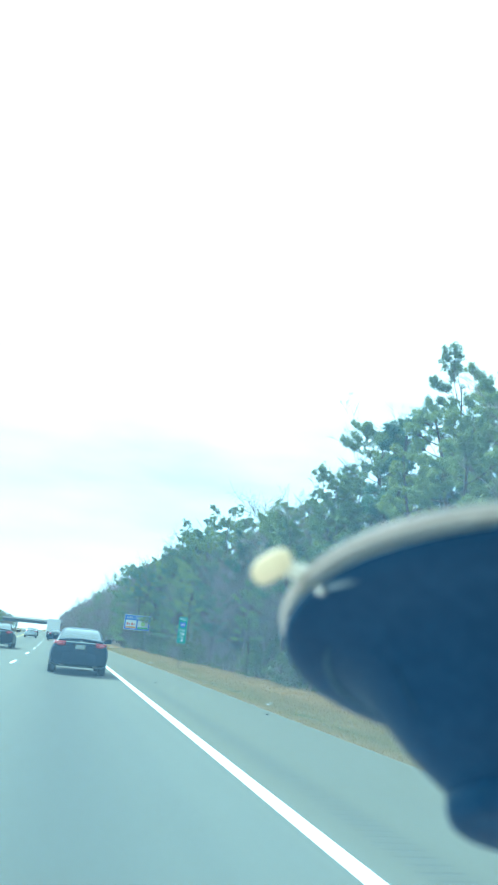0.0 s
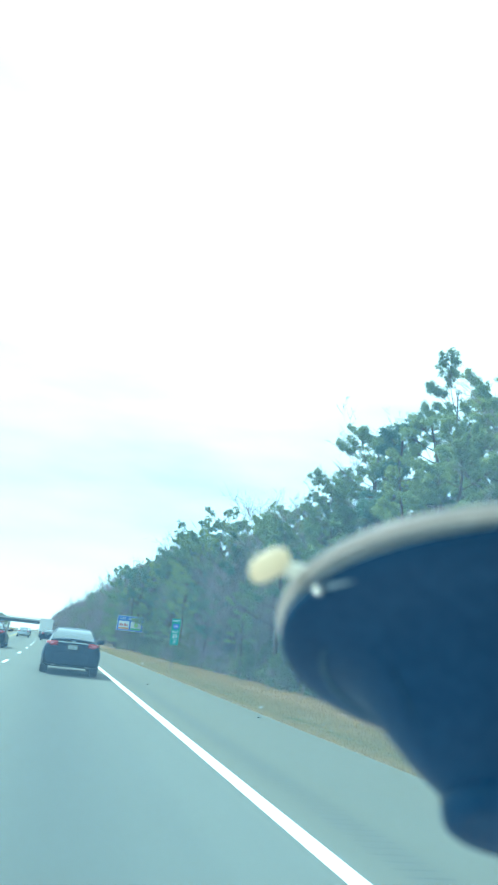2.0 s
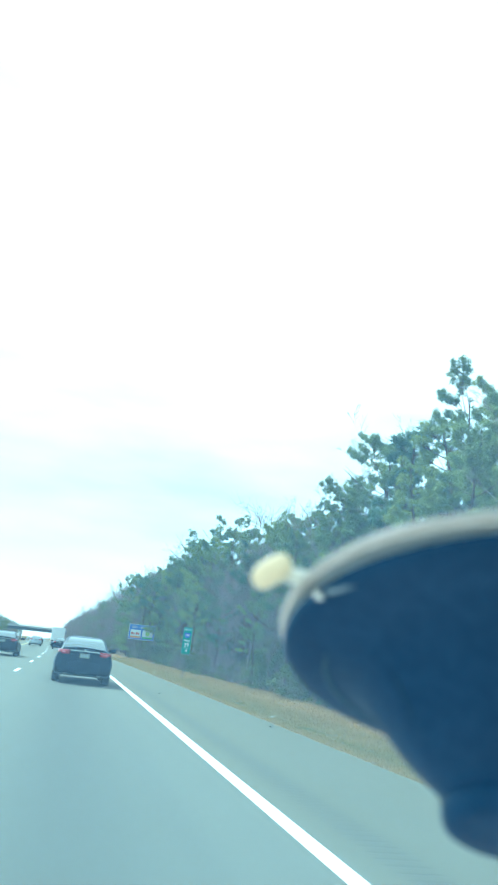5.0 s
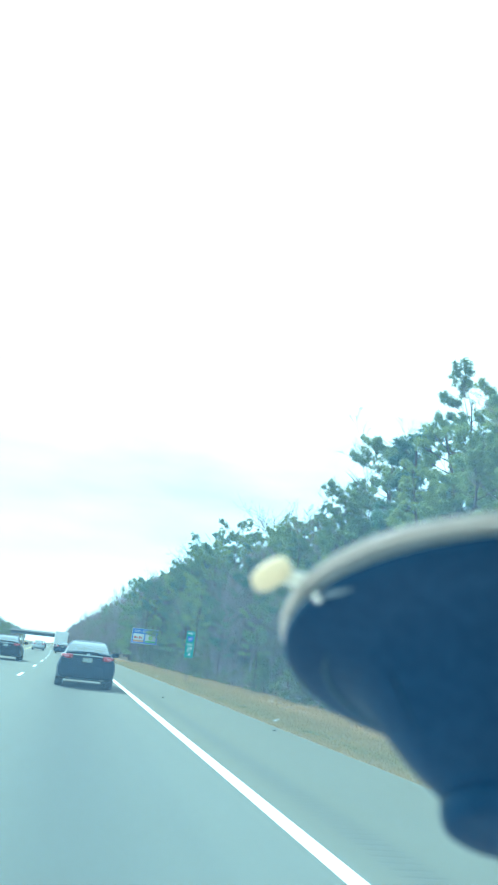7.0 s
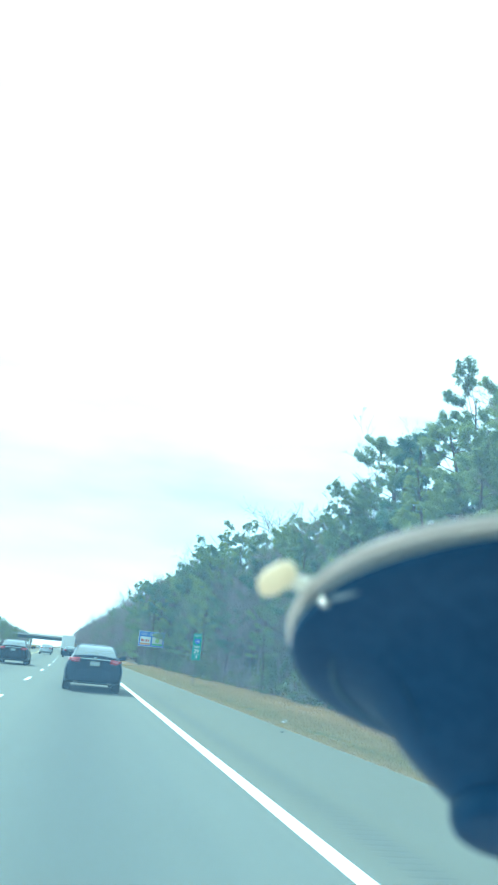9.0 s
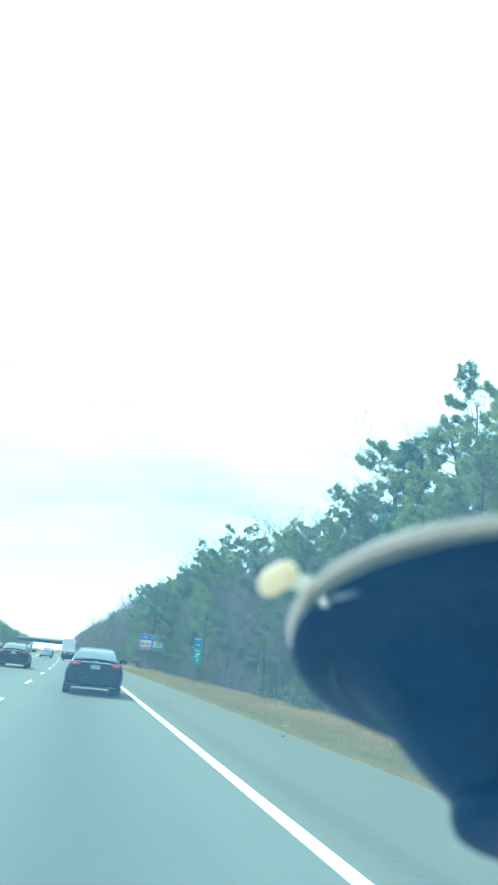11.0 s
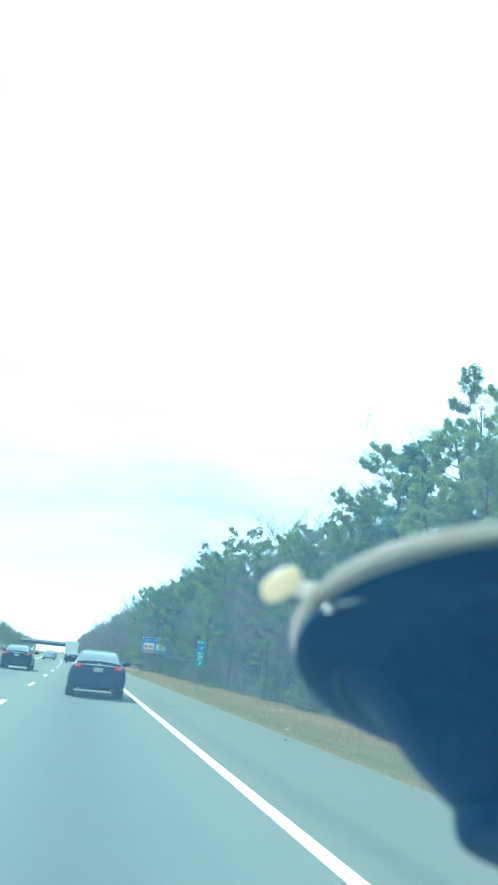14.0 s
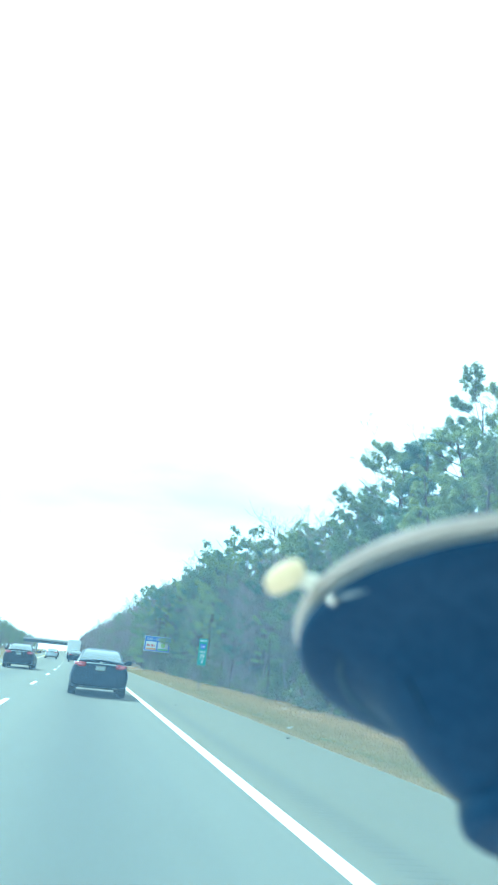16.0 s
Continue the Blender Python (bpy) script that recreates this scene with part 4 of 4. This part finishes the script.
def tufts_of_grass(name, label, mat, seed, clumps, each, u0, width, power, tallest):
    """Blades of grass standing in uneven clumps."""
    rng = np.random.default_rng(seed)
    cy = 9 + 80 * rng.random(clumps) ** 1.6
    cu = u0 + width * rng.random(clumps) ** power
    keep = np.array([noise.noise((a * 0.9, b * 0.3, seed)) > -0.48 for a, b in zip(cu, cy)])
    cu, cy = np.repeat(cu[keep], each), np.repeat(cy[keep], each)
    u, y = cu + rng.normal(size=len(cu)) * 0.10, cy + rng.normal(size=len(cu)) * 0.14
    u = np.maximum(u, u0 - 0.05 + 0.14 * np.array([noise.noise((0.0, q * 0.45, 7.0)) for q in y]))
    x = u + np.array([bend(q) for q in y])
    z = np.array([rise(q) for q in u])
    a = rng.random(len(u)) * 6.28
    h = rng.uniform(0.3, 1.0, len(u)) * tallest
    w = rng.uniform(0.006, 0.013, len(u)) * (0.7 + y / 40)
    lean = rng.normal(size=(len(u), 2)) * tallest * 0.6
    p = np.c_[x, y, z - 0.02]
    s = np.c_[np.cos(a), np.sin(a), 0 * a] * w[:, None]
    v = np.stack([p - s, p + s, p + np.c_[lean, h + 0.02]], axis=1).reshape(-1, 3)
    ob = soup(name, v, np.arange(len(v)).reshape(-1, 3), mat)
    tagged(ob, label, "grass", kind="stuff")


tufts_of_grass("verge_grass", "dry straw-coloured grass on the verge before the trees", STRAW, 9, 6600, 12, 5.45, 2.75, 0.8, 0.09)
tufts_of_grass("edge_grass", "bleached dry grass along the shoulder's ragged edge", STRAW, 15, 2600, 12, 4.76, 0.5, 1.3, 0.06)
tufts_of_grass("green_verge_grass", "short green grass in the middle of the verge", GREEN_GRASS, 10, 5200, 12, 4.98, 1.7, 1.0, 0.055)


def litter():
    rnd = random.Random(3)
    for u, y, s in ((5.6, 33, 0.06), (5.4, 47, 0.09), (7.2, 27, 0.07), (5.3, 19.2, 0.05), (5.5, 19.7, 0.035)):
        pts = [(s * rnd.uniform(0.6, 1.1) * math.cos(a), s * rnd.uniform(0.5, 1.1) * math.sin(a)) for a in [0.7 * i for i in range(9)]]
        loops = [[(x, q, 0.0) for x, q in pts], [(x * 1.05, q * 0.9, s * rnd.uniform(0.15, 0.4)) for x, q in pts], [(x * 0.3, q * 0.4, s * 0.5) for x, q in pts]]
        ob = tagged(part("litter_scrap", rings(loops), LITTER), "crumpled white scrap of litter on the grass", "litter", "litter")
        ob.matrix_world = pose(u + bend(y), y, rise(u) + 0.01, 0, 0, rnd.uniform(0, 360))


litter()


def tyre_scraps():
    """Curled strips of tyre tread lying on the hard shoulder."""
    for u, y, length, turn in ((3.05, 24.5, 0.18, 75), (4.4, 16.0, 0.13, 60)):
        loops = []
        for k in range(7):
            f = k / 6 - 0.5
            lift = 0.006 + 0.018 * (2 * f) ** 2 * (1 if f > 0 else 0.4)
            half = 0.035 * (1 - 0.5 * abs(2 * f) ** 3)
            loops.append([(length * f, -half, lift), (length * f, half, lift * 0.8), (length * f, half, lift * 0.8 + 0.010), (length * f, -half, lift + 0.012)])
        ob = tagged(part("tyre_scrap", rings(loops), RUBBER), "black curled strip of tyre tread on the shoulder", "debris", "tyre scraps")
        ob.matrix_world = pose(u + bend(y), y, -0.010, 0, 0, turn)


tyre_scraps()

# ---- signs ----


def mile_marker(u, y):
    s = empty("mile_marker", "tall narrow green mile marker on a thin steel post", "road sign", at=pose(u + bend(y), y, rise(u), 0, 0, 0))
    part("post", box(-0.03, 0.03, 0.01, 0.05, -0.3, 2.55, 0.006), POST_STEEL, s, "weathered steel post")
    p = part("panel", box(-0.23, 0.23, -0.012, 0.01, 1.25, 2.62, 0.01), SIGN_GREEN, s, "green reflective panel")
    up = lambda z: pose(0, -0.015, z, 90, 0, 0)
    lettering("word_west", "WEST", 0.15, SIGN_WHITE, p, up(2.50), "white lettering")
    shield = [[(x, yq, z) for x, z in ((-0.15, 2.36), (-0.16, 2.24), (-0.12, 2.12), (0, 2.05), (0.12, 2.12), (0.16, 2.24), (0.15, 2.36), (0, 2.33))] for yq in (-0.0165, -0.012)]
    sh = part("route_shield", rings(shield), SIGN_BLUE, p, "blue route shield")
    lettering("route_number", "195", 0.15, SIGN_WHITE, sh, pose(0, -0.019, 2.20, 90, 0, 0), "white lettering")
    lettering("word_mile", "MILE", 0.16, SIGN_WHITE, p, up(1.92), "white lettering")
    lettering("number_mile", "29", 0.28, SIGN_WHITE, p, up(1.70), "white lettering")
    part("rule", box(-0.15, 0.15, -0.016, -0.012, 1.545, 1.56), SIGN_WHITE, p)
    lettering("number_tenth", ".4", 0.24, SIGN_WHITE, p, up(1.41), "white lettering")


def services_sign(u, y):
    s = empty("services_sign", "blue motorway services sign with two logo panels", "road sign", at=pose(u + bend(y), y, rise(u), 0, 0, 0))
    for x in (-1.05, 0, 1.05):
        part("post", box(x - 0.05, x + 0.05, 0.02, 0.12, -0.4, 3.6, 0.01), POST_STEEL, s, "weathered steel post")
    border = part("border", box(-1.4, 1.4, -0.01, 0.02, 2.05, 3.65, 0.008), SIGN_WHITE, s, "white border")
    bm = box(-1.36, 1.36, -0.018, -0.0102, 2.09, 3.61, 0.003)
    p = part("panel", bm, SIGN_BLUE, s, "blue reflective panel")
    lettering("words", "GAS - EXIT 28A", 0.34, SIGN_WHITE, p, pose(0, -0.022, 3.34, 90, 0, 0), "white lettering")
    a = part("logo_panel", box(-1.22, -0.08, -0.026, -0.0185, 2.2, 3.08), SIGN_WHITE, s, "white logo panel with red shape over an orange bar")
    part("logo_bar", box(-1.2, -0.10, -0.031, -0.0265, 2.22, 2.42), SIGN_ORANGE, a)
    for k, w in enumerate((0.26, 0.16, 0.24, 0.16)):
        x = -1.12 + 0.25 * k
        part("logo_stroke", box(x, x + w * 0.8, -0.031, -0.0265, 2.55, 2.55 + (0.26 if k % 2 == 0 else 0.2)), SIGN_RED, a)
    b = part("logo_panel", box(0.08, 1.22, -0.026, -0.0185, 2.2, 3.08), SIGN_WHITE, s, "white logo panel with a green ring over a green bar")
    part("logo_bar", box(0.10, 1.20, -0.031, -0.0265, 2.22, 2.40), SIGN_LEAF, b)
    part("logo_ring", turned([(0.13, 0), (0.23, 0), (0.23, 0.004), (0.13, 0.004)], 24), SIGN_LIME, b).matrix_basis = pose(0.65, -0.0268, 2.73, 90, 0, 0)
    return border


mile_marker(6.2, 41)
services_sign(8.0, 84)

# ---- the car that carries the view: plain shell, windscreen, suction mount ----


def own_car():
    c = empty("camera_car", "plain grey shell of the car behind the windscreen", "car", at=pose(0, 0, 0))
    hull = [(-3.05, 0.78, 0.36, 0.78), (-2.98, 0.86, 0.30, 0.86), (-2.6, 0.90, 0.24, 0.88), (-1.0, 0.92, 0.20, 0.88), (0.6, 0.92, 0.20, 0.88), (1.0, 0.89, 0.21, 0.82), (1.35, 0.84, 0.24, 0.73), (1.58, 0.74, 0.30, 0.62), (1.66, 0.60, 0.36, 0.52)]
    part("body", rings([[(x + 0.2, y, z) for x, y, z in hull_ring(*q)] for q in hull]), SILVER_PAINT, c, "plain silver-grey body", True)
    part("dashboard", box(-0.6, 1.0, 0.34, 0.72, 0.84, 0.93, 0.03), SHELL, c)
    part("roof", rings([[(0.2 + w * f, y, z - 0.05 * abs(f) ** 3) for f in (-1, -0.7, -0.3, 0, 0.3, 0.7, 1)] + [(0.2 + w * f, y, z - 0.03 - 0.05 * abs(f) ** 3) for f in (1, 0.7, 0.3, 0, -0.3, -0.7, -1)] for y, w, z in ((-0.03, 0.80, 1.455), (-0.6, 0.82, 1.49), (-1.6, 0.82, 1.49), (-2.3, 0.78, 1.45))]), SILVER_PAINT, c, "plain silver-grey roof", True)
    for x in (-0.66, 1.02):
        part("pillar", rings([[(x, -0.03, 1.41), (x + 0.05, -0.03, 1.41), (x + 0.05, -0.09, 1.41), (x, -0.09, 1.41)], [(x - 0.02, 0.80, 0.82), (x + 0.06, 0.80, 0.82), (x + 0.06, 0.70, 0.82), (x - 0.02, 0.70, 0.82)]]), SHELL, c)
        part("centre_pillar", box(x, x + 0.05, -1.15, -1.05, 0.84, 1.42, 0.01), SHELL, c)
        part("rear_pillar", rings([[(x, -2.2, 1.40), (x + 0.05, -2.2, 1.40), (x + 0.05, -2.32, 1.40), (x, -2.32, 1.40)], [(x, -2.5, 0.84), (x + 0.05, -2.5, 0.84), (x + 0.05, -2.75, 0.84), (x, -2.75, 0.84)]]), SHELL, c)
        for y in (-2.25, 0.75):
            wheel(c, x if x < 0 else x + 0.03, y)
    # the glass leans back, 1.4 cm beyond the cup
    def z_at(y):
        return 1.290 + (0.1507 - y) * 0.625
    glass = part("windscreen", rings([[(-0.66, y, z_at(y)), (0.2, y + 0.004, z_at(y) + 0.003), (1.06, y, z_at(y))] for y in (-0.03, 0.25, 0.5, 0.78)], closed=False, caps=False), WINDSCREEN, c, "clear tinted windscreen with a dusty film", True)
    glass.visible_shadow = False


own_car()


def suction_mount():
    n = Vector((-0.1568, -0.3687, -0.9162)).normalized()
    side = Vector((1, 0, 0)) - n * n.x
    side.normalize()
    m = Matrix.Translation((0.0978, 0.1507, 1.2762)) @ Matrix((side, n.cross(side), n)).transposed().to_4x4()
    s = empty("suction_mount", "dark blue suction mount with a cream pull tab on the windscreen", "phone mount", at=m)
    lip = turned([(0.030, -0.002), (0.0543, -0.0012), (0.0551, 0.0), (0.0545, 0.0010), (0.049, 0.0014)], 96)
    shift = m.inverted().to_3x3() @ Vector((-0.155, -0.256, 0.954)) * 0.0008
    for v in lip.verts:                     # the lip is pressed up under the cap
        v.co.x, v.co.y = v.co.x + shift.x + 0.0002, v.co.y + shift.y
    part("suction_lip", lip, MOUNT_LIP, s, "cloudy rubber lip", True)
    cap = turned([(0.0515, 0.0012), (0.0534, 0.0020), (0.0540, 0.0032), (0.0530, 0.0045), (0.0490, 0.0056), (0.0440, 0.0066), (0.0392, 0.0086), (0.0348, 0.0124), (0.0304, 0.0180), (0.0264, 0.0228), (0.0240, 0.0252), (0.0216, 0.0274), (0.0196, 0.0292), (0.0186, 0.0303), (0.0184, 0.0315)], 96)
    for v in cap.verts:                     # pressed back from the lip on one side, out towards it on the next
        a = math.atan2(v.co.y, v.co.x)
        pull = 1 - (0.0022 * max(0.0, math.cos(a - radians(150))) ** 4 - 0.0010 * max(0.0, math.cos(a - radians(92))) ** 4) * max(0.0, 1 - v.co.z / 0.011) / 0.054
        v.co.x, v.co.y = v.co.x * pull, v.co.y * pull
    part("cap", cap, MOUNT_PLASTIC, s, "", True)
    part("lip_shoulder", turned([(0.0534, 0.0009), (0.0530, 0.0019), (0.0518, 0.0027), (0.0496, 0.0032), (0.0470, 0.0033)], 96), LIP_GREY, s, "blue-grey shoulder of the lip", True)

    def rib(rows, name, label):
        """A low moulded rib along points (radius, height, degrees, half width) on the cap."""
        loops = []
        for r, z, a, half in rows:
            c, q = math.cos(radians(a)), math.sin(radians(a))
            loops.append([(c * (r + half * math.cos(t)), q * (r + half * math.cos(t)), z + half * 0.6 * math.sin(t)) for t in [math.pi * k / 4 for k in range(8)]])
        part(name, rings(loops), SHEEN_BLUE, s, label, True)

    # crease and seam carry the cap's sheen as a paler tone
    rib([(0.0438, 0.0068, a, 0.0008 * math.sin(math.pi * (a - 190) / 62) + 0.0001) for a in range(190, 253, 4)], "moulded_rib", "faint moulded rib, paler for its sheen")
    rib([(0.0335 - 0.0011 * k, 0.0142 + 0.00128 * k, 171 + 0.4 * k, 0.0005 * math.sin(math.pi * (k + 0.5) / 9) + 0.0001) for k in range(9)], "seam", "faint mould seam, paler for its sheen")
    part("neck", turned([(0.0184, 0.0313), (0.0183, 0.0345), (0.0176, 0.0364), (0.0160, 0.0374), (0.006, 0.0378)], 64), MOUNT_PLASTIC, s, "", True)
    inv = m.inverted()
    turn = inv.to_3x3()
    mid, right, up = inv @ Vector((0.0376, 0.1485, 1.2874)), turn @ Vector((0.970, -0.221, 0.098)), turn @ Vector((-0.155, -0.256, 0.954))
    deep = right.cross(up)
    loops = []
    for grow, off in ((0.86, -0.0008), (1.0, -0.0003), (1.0, 0.0003), (0.86, 0.0008)):
        loop = []
        for k in range(28):
            q = 2 * math.pi * k / 28
            cx, cy = math.cos(q), math.sin(q)
            x = 0.0046 * grow * math.copysign(abs(cx) ** 0.8, cx)
            y = 0.0028 * grow * math.copysign(abs(cy) ** 0.8, cy)
            loop.append(mid + right * (0.86 * x - 0.38 * y) + up * (0.50 * x + 0.92 * y) + deep * off)
        loops.append(loop)
    part("pull_tab", rings(loops), MOUNT_TAB, s, "cream rubber pull tab", True)
    a, b = inv @ Vector((0.0402, 0.1482, 1.2872)), inv @ Vector((0.0462, 0.1487, 1.2868))
    d = (b - a).normalized()
    e, g = up, d.cross(up).normalized()
    part("tab_stub", rings([[a + (b - a) * f + e * 0.0017 * math.cos(math.pi * k / 6) + g * 0.0009 * math.sin(math.pi * k / 6) for k in range(12)] for f in (0, 0.3, 0.7, 1.0)]), STUB_RUBBER, s, "milky rubber stub", True)
    # small bead added to hold the glint seen on the cap
    bm = bmesh.new()
    bmesh.ops.create_uvsphere(bm, u_segments=20, v_segments=12, radius=0.0010)
    part("glint_bead", bm, GLINT_WHITE, s, "small bright bead standing in for a glint", True).matrix_basis = Matrix.Translation(inv @ Vector((0.04620, 0.14225, 1.28310))) @ Matrix.Diagonal((1.2, 1.0, 0.85, 1))
    # slim form added as the highlight's tail, its brightness put into the colour
    a, b = inv @ Vector((0.04690, 0.14090, 1.28375)), inv @ Vector((0.05110, 0.13470, 1.28530))
    d = (b - a).normalized()
    e = d.cross(Vector((0, 0, 1))).normalized()
    part("highlight_streak", rings([[a + (b - a) * f + e * r * math.cos(math.pi * k / 5) + Vector((0, 0, 1)) * r * math.sin(math.pi * k / 5) for k in range(10)] for f, r in ((0, 0.0002), (0.2, 0.00055), (0.6, 0.00045), (1.0, 0.0001))]), STREAK_BLUE, s, "pale streak standing in for a highlight", True)


suction_mount()
